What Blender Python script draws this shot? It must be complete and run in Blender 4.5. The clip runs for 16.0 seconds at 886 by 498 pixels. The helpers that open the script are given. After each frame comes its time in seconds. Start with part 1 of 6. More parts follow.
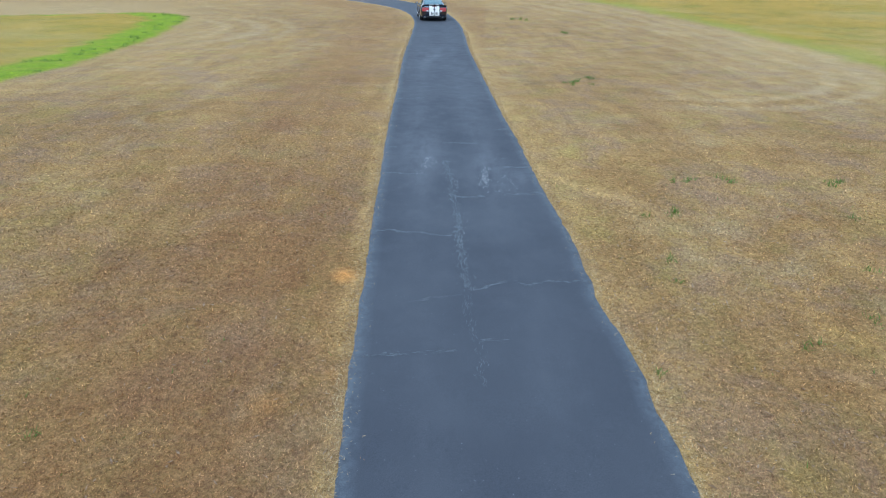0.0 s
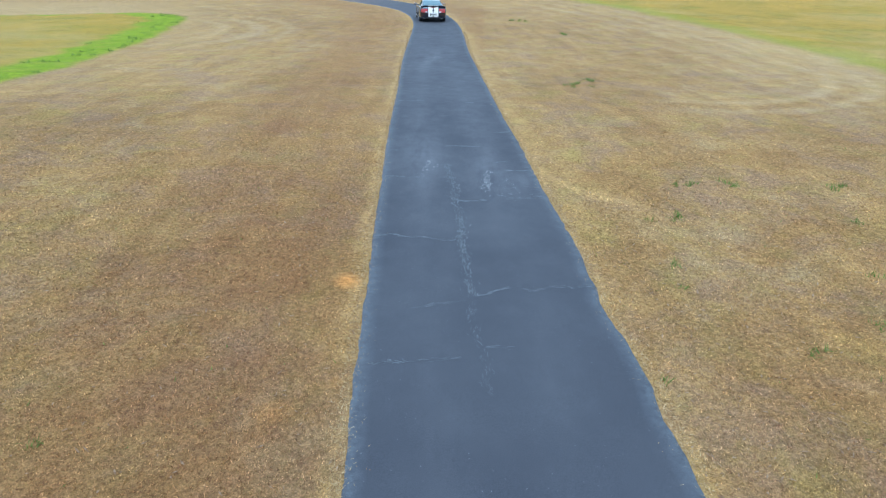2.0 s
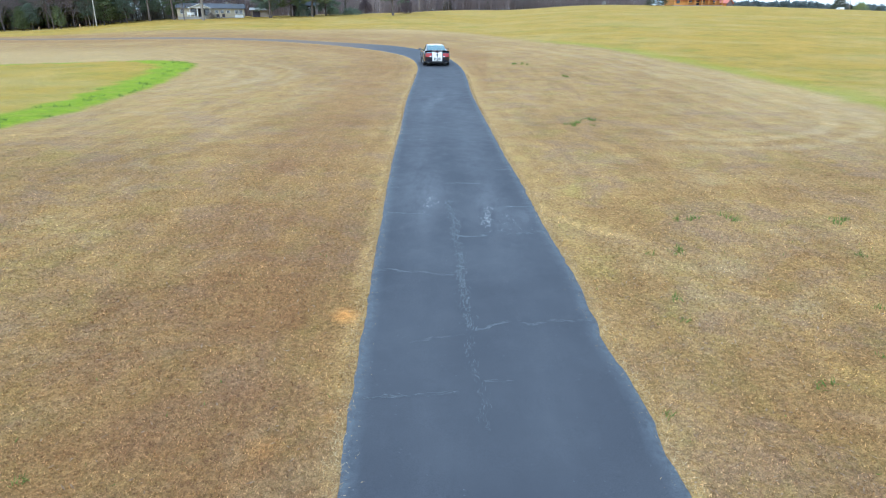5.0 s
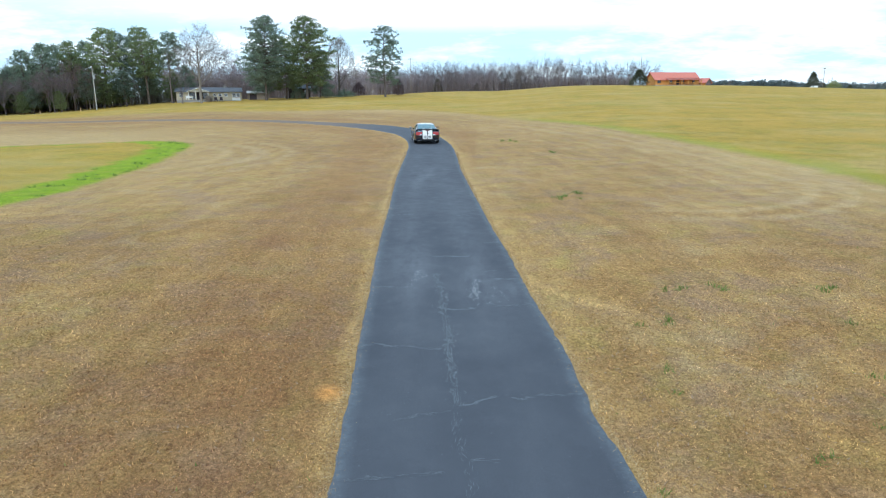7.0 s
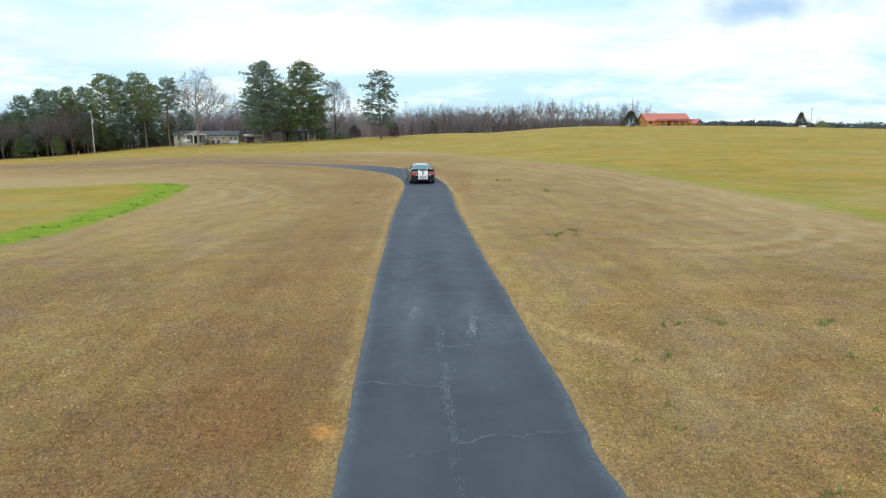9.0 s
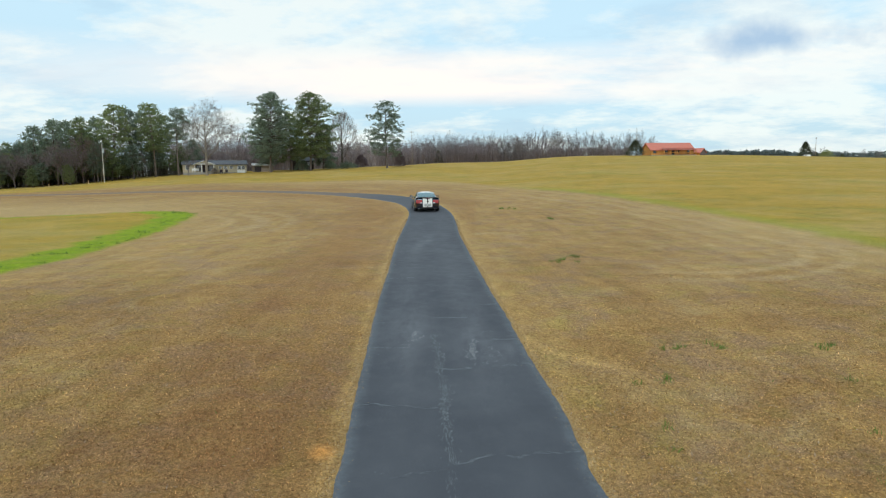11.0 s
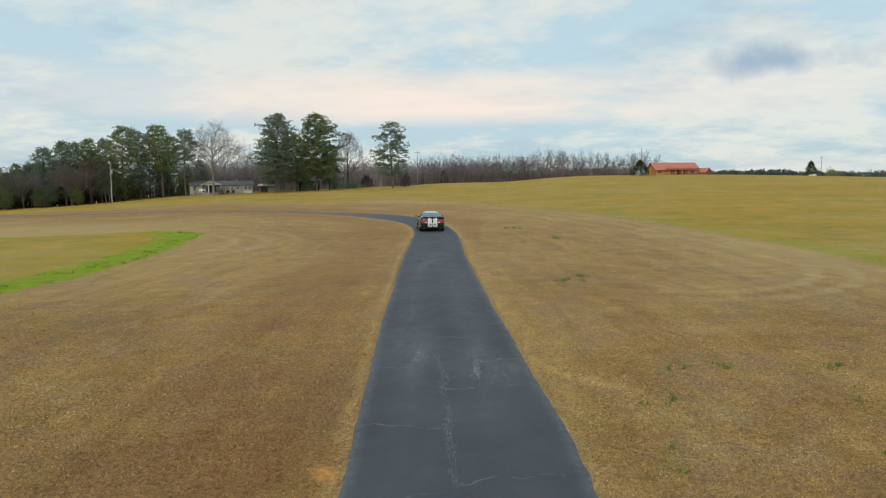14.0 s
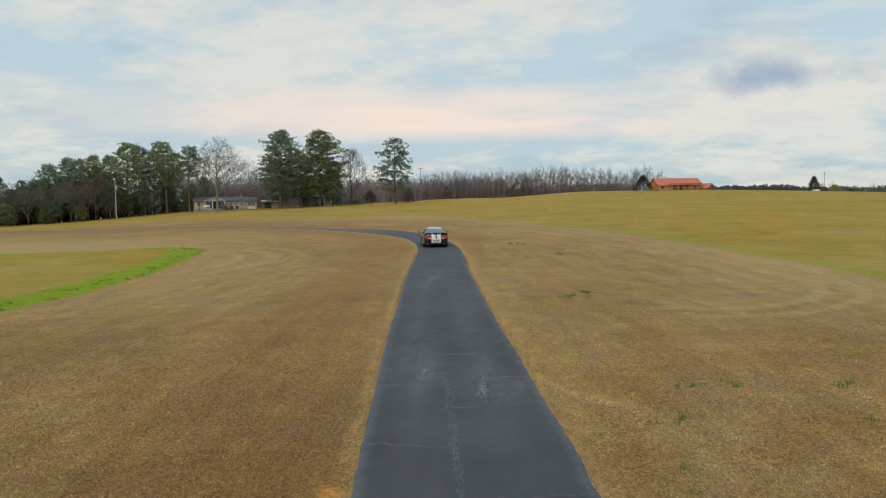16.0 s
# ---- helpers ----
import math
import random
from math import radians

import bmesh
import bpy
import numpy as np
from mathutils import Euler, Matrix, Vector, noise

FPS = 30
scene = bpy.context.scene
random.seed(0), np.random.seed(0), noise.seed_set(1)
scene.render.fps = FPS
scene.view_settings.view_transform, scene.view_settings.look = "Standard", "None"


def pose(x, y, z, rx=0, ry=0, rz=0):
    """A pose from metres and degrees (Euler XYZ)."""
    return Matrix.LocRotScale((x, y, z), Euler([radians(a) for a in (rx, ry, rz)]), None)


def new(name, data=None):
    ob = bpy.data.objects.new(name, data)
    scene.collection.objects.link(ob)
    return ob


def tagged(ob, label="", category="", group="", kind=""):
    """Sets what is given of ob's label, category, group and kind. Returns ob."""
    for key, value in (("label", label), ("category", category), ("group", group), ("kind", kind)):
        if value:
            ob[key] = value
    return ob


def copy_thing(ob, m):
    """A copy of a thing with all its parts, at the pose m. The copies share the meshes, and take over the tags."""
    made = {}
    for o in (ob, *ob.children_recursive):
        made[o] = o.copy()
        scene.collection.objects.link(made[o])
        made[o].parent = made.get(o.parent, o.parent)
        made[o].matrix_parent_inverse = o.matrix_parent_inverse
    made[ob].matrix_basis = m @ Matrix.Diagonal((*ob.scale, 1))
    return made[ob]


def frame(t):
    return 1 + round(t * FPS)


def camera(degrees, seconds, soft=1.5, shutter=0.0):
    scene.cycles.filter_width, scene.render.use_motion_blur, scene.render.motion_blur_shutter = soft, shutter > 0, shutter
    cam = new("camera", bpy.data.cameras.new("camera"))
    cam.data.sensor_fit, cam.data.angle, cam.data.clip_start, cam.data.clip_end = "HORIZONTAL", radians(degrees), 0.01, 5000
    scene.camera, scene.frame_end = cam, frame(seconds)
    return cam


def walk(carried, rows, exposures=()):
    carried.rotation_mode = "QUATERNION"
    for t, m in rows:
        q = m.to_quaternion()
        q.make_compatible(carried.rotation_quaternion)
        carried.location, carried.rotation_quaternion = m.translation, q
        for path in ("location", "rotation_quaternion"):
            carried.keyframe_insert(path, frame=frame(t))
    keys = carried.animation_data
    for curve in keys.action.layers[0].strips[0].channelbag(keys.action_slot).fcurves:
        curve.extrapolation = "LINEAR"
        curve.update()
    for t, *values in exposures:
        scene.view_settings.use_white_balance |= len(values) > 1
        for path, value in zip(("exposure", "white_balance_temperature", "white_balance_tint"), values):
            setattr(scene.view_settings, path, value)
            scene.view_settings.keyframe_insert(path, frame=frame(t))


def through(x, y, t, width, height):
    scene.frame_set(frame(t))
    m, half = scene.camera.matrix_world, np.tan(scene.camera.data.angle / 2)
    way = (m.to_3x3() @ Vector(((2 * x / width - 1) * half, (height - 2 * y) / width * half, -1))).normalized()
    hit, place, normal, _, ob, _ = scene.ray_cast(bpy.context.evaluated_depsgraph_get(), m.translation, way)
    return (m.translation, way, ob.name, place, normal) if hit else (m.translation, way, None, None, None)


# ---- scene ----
# One lens for the whole shot; the drone hovers about four metres over a farm drive and tilts up.
cam = camera(70.4, 16.0, soft=1.15)
# seconds, x, y, z, pitch, lean to the right, heading (degrees)
ROWS = [
    (0.0, -0.010, 0.014, 4.299, -23.45, -0.84, 3.40),
    (0.5, -0.043, 0.033, 4.300, -23.46, -0.98, 3.32),
    (1.0, -0.066, 0.039, 4.313, -23.46, -0.99, 3.30),
    (1.5, -0.075, 0.054, 4.336, -23.33, -0.94, 3.31),
    (2.0, -0.098, 0.080, 4.343, -23.42, -0.98, 3.16),
    (2.5, -0.092, 0.083, 4.337, -23.51, -0.92, 3.04),
    (3.0, -0.079, 0.076, 4.324, -23.56, -0.92, 2.95),
    (3.5, -0.061, 0.070, 4.315, -23.58, -0.95, 3.08),
    (3.7, -0.061, 0.070, 4.315, -23.48, -0.95, 3.38),
    (5.8, 0.060, 0.095, 4.196, -16.40, -0.16, 3.58),
    (6.0, 0.060, 0.095, 4.196, -15.68, -0.16, 3.34),
    (6.5, 0.109, 0.130, 4.193, -14.12, 0.08, 3.18),
    (7.0, 0.127, 0.154, 4.196, -12.90, 0.17, 3.26),
    (7.5, 0.133, 0.177, 4.180, -11.82, 0.26, 3.21),
    (8.0, 0.129, 0.198, 4.155, -10.86, 0.38, 3.01),
    (8.5, 0.113, 0.206, 4.133, -10.02, 0.48, 2.87),
    (9.0, 0.120, 0.175, 4.116, -9.23, 0.54, 2.86),
    (11.5, 0.276, -0.016, 4.027, -6.10, 0.56, 3.61),
    (12.0, 0.304, -0.058, 4.020, -5.69, 0.56, 3.84),
    (12.5, 0.296, -0.081, 4.016, -5.41, 0.59, 3.93),
    (13.0, 0.278, -0.074, 4.008, -5.16, 0.61, 3.99),
    (13.5, 0.274, -0.018, 4.006, -4.93, 0.66, 3.90),
    (14.0, 0.268, 0.038, 4.022, -4.78, 0.66, 3.86),
    (14.5, 0.264, 0.062, 4.050, -4.42, 0.68, 3.92),
    (15.0, 0.235, 0.078, 4.061, -3.94, 0.69, 4.04),
    (15.5, 0.212, 0.089, 4.055, -3.61, 0.71, 4.07),
    (16.0, 0.211, 0.072, 4.047, -3.36, 0.74, 4.11),
]
EXPOSURES = [(0.0, 0.27, 5080, 8.5), (1.0, 0.34, 5080, 8.5), (2.0, 0.46, 5050, 7.5), (3.5, 0.66, 5080, 6.5), (6.0, 0.47, 5150, 7.0), (7.0, 0.32, 5350, 5.5), (9.0, 0.08, 5800, 4.5), (12.5, -0.26, 6250, 4.0), (16.0, -0.50, 6600, 8.5)]
walk(cam, [(t, pose(x, y, z, 0, 0, h) @ pose(0, 0, 0, 90 + p) @ pose(0, 0, 0, 0, 0, -r)) for t, x, y, z, p, r, h in ROWS], EXPOSURES)

# ---- sky and sun: bright overcast with soft cloud banks ----
SUN_UP, SUN_TURN = 44.0, 205.0


def make_sky():
    world = bpy.data.worlds.new("sky")
    scene.world = world
    world.use_nodes = True
    nt = world.node_tree
    nt.nodes.clear()
    N, L = nt.nodes.new, nt.links.new
    out, bg = N("ShaderNodeOutputWorld"), N("ShaderNodeBackground")
    sky = N("ShaderNodeTexSky")
    sky.sky_type, sky.sun_disc = "NISHITA", False
    sky.sun_elevation, sky.sun_rotation = radians(SUN_UP), radians(SUN_TURN)
    sky.air_density, sky.dust_density, sky.ozone_density = 1.0, 2.0, 1.0
    co = N("ShaderNodeTexCoord")
    sep = N("ShaderNodeSeparateXYZ")
    L(co.outputs["Generated"], sep.inputs[0])
    # a flat cloud deck: the view line divided by its height above the horizon
    h = N("ShaderNodeMath"); h.operation = "MAXIMUM"; h.inputs[1].default_value = 0.0
    L(sep.outputs["Z"], h.inputs[0])
    h2 = N("ShaderNodeMath"); h2.operation = "ADD"; h2.inputs[1].default_value = 0.20
    L(h.outputs[0], h2.inputs[0])
    dv = []
    for ax in ("X", "Y"):
        d = N("ShaderNodeMath"); d.operation = "DIVIDE"
        L(sep.outputs[ax], d.inputs[0]); L(h2.outputs[0], d.inputs[1]); dv.append(d)
    com = N("ShaderNodeCombineXYZ")
    L(dv[0].outputs[0], com.inputs[0]); L(dv[1].outputs[0], com.inputs[1])

    def fbm(scale, detail, rough, off, sx=1.0):
        mp = N("ShaderNodeMapping"); mp.inputs["Location"].default_value = (off, off * 0.7, 0.3 * off)
        mp.inputs["Scale"].default_value = (sx, 1.0, 1.0)
        L(com.outputs[0], mp.inputs[0])
        n = N("ShaderNodeTexNoise")
        n.inputs["Scale"].default_value, n.inputs["Detail"].default_value, n.inputs["Roughness"].default_value = scale, detail, rough
        L(mp.outputs[0], n.inputs["Vector"])
        return n

    def ramp(src, stops):
        r = N("ShaderNodeValToRGB")
        e = r.color_ramp.elements
        e[0].position, e[0].color = stops[0][0], (*stops[0][1], 1)
        e[1].position, e[1].color = stops[-1][0], (*stops[-1][1], 1)
        for p, c in stops[1:-1]:
            k = e.new(p); k.color = (*c, 1)
        L(src, r.inputs[0])
        return r

    def mix(fac, a, b):
        m = N("ShaderNodeMix"); m.data_type = "RGBA"
        L(fac, m.inputs["Factor"])
        for s_, i in ((a, "A"), (b, "B")):
            sock = [q for q in m.inputs if q.name == i and q.type == "RGBA"][0]
            if isinstance(s_, tuple):
                sock.default_value = (*s_, 1)
            else:
                L(s_, sock)
        return [q for q in m.outputs if q.type == "RGBA"][0]

    up = ramp(sep.outputs["Z"], [(0.0, (0.61, 0.74, 0.79)), (0.10, (0.63, 0.80, 0.89)), (0.22, (0.66, 0.84, 0.94)), (1.0, (0.58, 0.77, 0.92))])
    lay = ramp(fbm(1.9, 9, 0.62, 3.1, 0.85).outputs["Fac"], [(0.43, (0, 0, 0)), (0.57, (1, 1, 1))])
    cloud = mix(lay.outputs[0], up.outputs[0], (0.95, 0.96, 0.91))
    dark = ramp(fbm(2.5, 9, 0.62, 9.3, 0.8).outputs["Fac"], [(0.49, (0, 0, 0)), (0.64, (0.42, 0.42, 0.42))])
    cloud = mix(dark.outputs[0], cloud, (0.53, 0.67, 0.79))
    # the cream band low over the trees
    band = ramp(sep.outputs["Z"], [(0.105, (0, 0, 0)), (0.13, (1, 1, 1)), (0.16, (1, 1, 1)), (0.20, (0, 0, 0))])
    mid_ = N("ShaderNodeMath"); mid_.operation = "ABSOLUTE"
    L(sep.outputs["X"], mid_.inputs[0])
    ends = ramp(mid_.outputs[0], [(0.16, (1, 1, 1)), (0.50, (0.35, 0.35, 0.35))])
    brk = ramp(fbm(1.3, 7, 0.6, 5.7, 0.3).outputs["Fac"], [(0.32, (0, 0, 0)), (0.50, (1, 1, 1))])
    bm_ = N("ShaderNodeMath"); bm_.operation = "MULTIPLY"
    L(band.outputs[0], bm_.inputs[0]); L(brk.outputs[0], bm_.inputs[1])
    bm2 = N("ShaderNodeMath"); bm2.operation = "MULTIPLY"
    L(bm_.outputs[0], bm2.inputs[0]); L(ends.outputs[0], bm2.inputs[1])
    cloud = mix(bm2.outputs[0], cloud, (1.20, 1.0, 0.88))
    # one lower, blue-grey cloud to the right
    mp = N("ShaderNodeMapping"); mp.vector_type = "TEXTURE"
    mp.inputs["Location"].default_value, mp.inputs["Scale"].default_value = (0.400, 0.90, 0.180), (0.25, 0.20, 0.062)
    L(co.outputs["Generated"], mp.inputs[0])
    wob = N("ShaderNodeTexNoise"); wob.inputs["Scale"].default_value, wob.inputs["Detail"].default_value = 14.0, 5
    L(co.outputs["Generated"], wob.inputs["Vector"])
    ln = N("ShaderNodeVectorMath"); ln.operation = "LENGTH"
    L(mp.outputs[0], ln.inputs[0])
    ad = N("ShaderNodeMath"); ad.operation = "ADD"
    L(ln.outputs["Value"], ad.inputs[0]); L(wob.outputs["Fac"], ad.inputs[1])
    puff = ramp(ad.outputs[0], [(0.62, (1, 1, 1)), (1.0, (0.0, 0.0, 0.0))])
    cloud = mix(puff.outputs[0], cloud, (0.47, 0.585, 0.73))
    k = N("ShaderNodeMix"); k.data_type = "RGBA"; k.inputs["Factor"].default_value = 0.014
    L(cloud, [q for q in k.inputs if q.name == "A" and q.type == "RGBA"][0])
    L(sky.outputs[0], [q for q in k.inputs if q.name == "B" and q.type == "RGBA"][0])
    L([q for q in k.outputs if q.type == "RGBA"][0], bg.inputs["Color"])
    bg.inputs["Strength"].default_value = 1.03
    L(bg.outputs[0], out.inputs["Surface"])


make_sky()
sun_data = bpy.data.lights.new("sun", "SUN")
sun_data.energy, sun_data.angle, sun_data.color = 1.42, radians(20), (1.0, 0.95, 0.88)
sun = new("sun", sun_data)
sun.matrix_world = pose(0, 0, 60, 90 - SUN_UP, 0, 180 - SUN_TURN)


# ---- material kit ----
class Mat:
    """A small builder of node materials."""

    def __init__(self, name):
        self.m = bpy.data.materials.new(name)
        self.m.use_nodes = True
        self.nt = self.m.node_tree
        self.b = self.nt.nodes["Principled BSDF"]
        self.co = None

    def node(self, kind, **props):
        n = self.nt.nodes.new(kind)
        for k, v in props.items():
            if k == "operation":
                n.operation = v
            elif k == "data_type":
                n.data_type = v
            elif k == "blend_type":
                n.blend_type = v
            elif k == "attribute_name":
                n.attribute_name = v
            elif k == "feature":
                n.feature = v
        return n

    def put(self, src, sock):
        if isinstance(src, (int, float)):
            sock.default_value = src
        elif isinstance(src, tuple):
            sock.default_value = (*src, 1) if len(src) == 3 and sock.type == "RGBA" else src
        else:
            self.nt.links.new(src, sock)

    def coord(self, kind="Object", scale=None):
        if self.co is None:
            self.co = self.node("ShaderNodeTexCoord")
        if scale is None:
            return self.co.outputs[kind]
        mp = self.node("ShaderNodeMapping")
        mp.inputs["Scale"].default_value = scale
        self.put(self.co.outputs[kind], mp.inputs[0])
        return mp.outputs[0]

    def noise(self, scale, detail=4, rough=0.55, vec=None, warp=0.0):
        n = self.node("ShaderNodeTexNoise")
        n.inputs["Scale"].default_value, n.inputs["Detail"].default_value = scale, detail
        n.inputs["Roughness"].default_value, n.inputs["Distortion"].default_value = rough, warp
        self.put(vec if vec is not None else self.coord(), n.inputs["Vector"])
        return n.outputs["Fac"]

    def ramp(self, src, stops):
        r = self.node("ShaderNodeValToRGB")
        e = r.color_ramp.elements
        flat = [(p, c if isinstance(c, tuple) else (c, c, c)) for p, c in stops]
        e[0].position, e[0].color = flat[0][0], (*flat[0][1], 1)
        e[1].position, e[1].color = flat[-1][0], (*flat[-1][1], 1)
        for p, c in flat[1:-1]:
            k = e.new(p)
            k.color = (*c, 1)
        self.put(src, r.inputs[0])
        return r.outputs[0]

    def mix(self, fac, a, b, blend="MIX"):
        m = self.node("ShaderNodeMix", data_type="RGBA", blend_type=blend)
        self.put(fac, m.inputs["Factor"])
        self.put(a, [q for q in m.inputs if q.name == "A" and q.type == "RGBA"][0])
        self.put(b, [q for q in m.inputs if q.name == "B" and q.type == "RGBA"][0])
        return [q for q in m.outputs if q.type == "RGBA"][0]

    def math(self, op, a, b=0.0):
        n = self.node("ShaderNodeMath", operation=op)
        self.put(a, n.inputs[0])
        self.put(b, n.inputs[1])
        return n.outputs[0]

    def attr(self, name):
        n = self.node("ShaderNodeAttribute", attribute_name=name)
        return n.outputs["Fac"]

    def rand(self):
        return self.node("ShaderNodeObjectInfo").outputs["Random"]

    def island(self):
        return self.node("ShaderNodeNewGeometry").outputs["Random Per Island"]

    def bump(self, src, strength=0.3, dist=0.01):
        n = self.node("ShaderNodeBump")
        n.inputs["Strength"].default_value, n.inputs["Distance"].default_value = strength, dist
        self.put(src, n.inputs["Height"])
        self.put(n.outputs[0], self.b.inputs["Normal"])
        return self

    def set(self, color=None, rough=0.6, metal=0.0, **more):
        if color is not None:
            self.put(color, self.b.inputs["Base Color"])
        self.put(rough, self.b.inputs["Roughness"])
        self.put(metal, self.b.inputs["Metallic"])
        for k, v in more.items():
            self.put(v, self.b.inputs[k.replace("_", " ")])
        return self


def plain(name, color, rough=0.6, metal=0.0, vary=0.25, scale=6.0, **more):
    """A surface with a grain and a broader unevenness of its colour."""
    q = Mat(name)
    n = q.math("ADD", q.math("MULTIPLY", q.noise(scale, 5), 0.6), q.math("MULTIPLY", q.noise(scale * 7, 3), 0.4))
    lo, hi = tuple(c * (1 - vary) for c in color), tuple(min(1, c * (1 + vary)) for c in color)
    q.set(q.ramp(n, [(0.3, lo), (0.7, hi)]), rough, metal, **more)
    return q.m


# ---- mesh kit ----
def mesh_object(name, verts, faces, material, smooth=False, parent=None, label="", mats=None, idx=None):
    me = bpy.data.meshes.new(name)
    me.from_pydata([tuple(v) for v in verts], [], [tuple(f) for f in faces])
    for m in (mats or [material]):
        me.materials.append(m)
    if idx is not None:
        me.polygons.foreach_set("material_index", np.array(idx, dtype=np.int32))
    if smooth:
        me.polygons.foreach_set("use_smooth", np.ones(len(me.polygons), dtype=bool))
    me.update()
    ob = new(name, me)
    if parent is not None:
        ob.parent = parent
    if label:
        tagged(ob, label)
    return ob


def part(name, bm, material, parent, label="", smooth=False):
    """Links a bmesh as one mesh object under a thing or a part."""
    me = bpy.data.meshes.new(name)
    bmesh.ops.recalc_face_normals(bm, faces=bm.faces)
    bm.to_mesh(me)
    bm.free()
    me.materials.append(material)
    if smooth:
        me.polygons.foreach_set("use_smooth", np.ones(len(me.polygons), dtype=bool))
    ob = new(name, me)
    ob.parent = parent
    if label:
        tagged(ob, label)
    return ob


def box(bm, x0, x1, y0, y1, z0, z1, bevel=0.0):
    made = bmesh.ops.create_cube(bm, size=1.0, matrix=Matrix.Translation(((x0 + x1) / 2, (y0 + y1) / 2, (z0 + z1) / 2)) @ Matrix.Diagonal((x1 - x0, y1 - y0, z1 - z0, 1)))
    if bevel:
        edges = list({e for v in made["verts"] for e in v.link_edges})
        bmesh.ops.bevel(bm, geom=edges, offset=bevel, segments=2, affect="EDGES", profile=0.5)
    return bm


def boxed(*dims, bevel=0.0):
    return box(bmesh.new(), *dims, bevel=bevel)


def cyl(bm, r0, r1, depth, m, seg=16, caps=True):
    bmesh.ops.create_cone(bm, cap_ends=caps, segments=seg, radius1=r0, radius2=r1, depth=depth, matrix=m)
    return bm


def smoothstep(a, b, x):
    t = np.clip((x - a) / (b - a), 0.0, 1.0)
    return t * t * (3 - 2 * t)


# ---- the lie of the land ----
def ground_z(x, y):
    """Height of the ground: level by the drive, then a long rise to the ridge, steeper to the right."""
    x, y = np.asarray(x, float), np.asarray(y, float)
    yy = np.maximum(y, 0.01)
    d, az = np.hypot(x, yy), np.arctan2(x, yy)
    s = (0.004 + 0.054 * smoothstep(-0.78, 0.2, az) - 0.02 * smoothstep(0.25, 0.75, az) + 0.008 * np.exp(-(((az + 0.45) / 0.15) ** 2)) - 0.007 * np.exp(-(((az - 0.02) / 0.10) ** 2))) * smoothstep(0, 40, y)
    rise = 10.0 * np.log1p(np.exp(np.clip((d - 38) / 10.0, -30, 60)))
    over = 12.0 * np.log1p(np.exp(np.clip((d - 225 + 50 * smoothstep(0, -0.15, az)) / 12.0, -60, 300)))
    bank = (0.016 * (1 - smoothstep(-0.25, 0.05, az)) - 0.004 * smoothstep(0.1, 0.25, az)) * smoothstep(0, 40, y)
    far = 8.0 * np.log1p(np.exp(np.clip((d - 95) / 8.0, -60, 600))) - over
    return 0.10 + 0.006 * np.minimum(d, 60) + s * (rise - 0.75 * over) + bank * far


def gz(x, y):
    return float(ground_z(x, y))


EYE = np.array((0.1, 0.05, 4.15))


def settle(points):
    """Lays the plan on the swell of the hill: draws it towards the start and lifts it, most in the middle distance, not at all by the houses."""
    p = np.array([tuple(q) for q in points], float)
    d = np.maximum(np.hypot(p[:, 0] - EYE[0], p[:, 1] - EYE[1]), 0.5)
    share = 1 - 0.07 * (1 - smoothstep(50, 130, d)) - 0.113 * np.exp(-((np.log(d / 25) / 0.65) ** 2))
    return EYE + (p - EYE) * share[:, None]


def along(points, step):
    """Points at even steps on a smooth line through the given ones."""
    p = np.array(points, float)
    s = np.concatenate([[0], np.cumsum(np.hypot(*np.diff(p, axis=0).T))])
    fine = np.linspace(0, s[-1], int(s[-1] / step) + 1)
    m = np.gradient(p, s, axis=0)
    k = np.clip(np.searchsorted(s, fine) - 1, 0, len(s) - 2)
    h = (s[k + 1] - s[k])[:, None]
    t = ((fine - s[k]) / (s[k + 1] - s[k]))[:, None]
    return (2 * t**3 - 3 * t**2 + 1) * p[k] + (t**3 - 2 * t**2 + t) * h * m[k] + (-2 * t**3 + 3 * t**2) * p[k + 1] + (t**3 - t**2) * h * m[k + 1]


def distance(px, py, line):
    """Distance from points to a line, and the side (positive to its left)."""
    best, side = np.full(px.shape, 1e9), np.ones(px.shape)
    for (ax, ay), (bx, by) in zip(line[:-1], line[1:]):
        dx, dy = bx - ax, by - ay
        t = np.clip(((px - ax) * dx + (py - ay) * dy) / (dx * dx + dy * dy + 1e-12), 0, 1)
        d = np.hypot(px - ax - t * dx, py - ay - t * dy)
        s = np.sign(dx * (py - ay) - dy * (px - ax))
        near = d < best - 1e-9
        best, side = np.where(near, d, best), np.where(near, s, side)
    return best, side


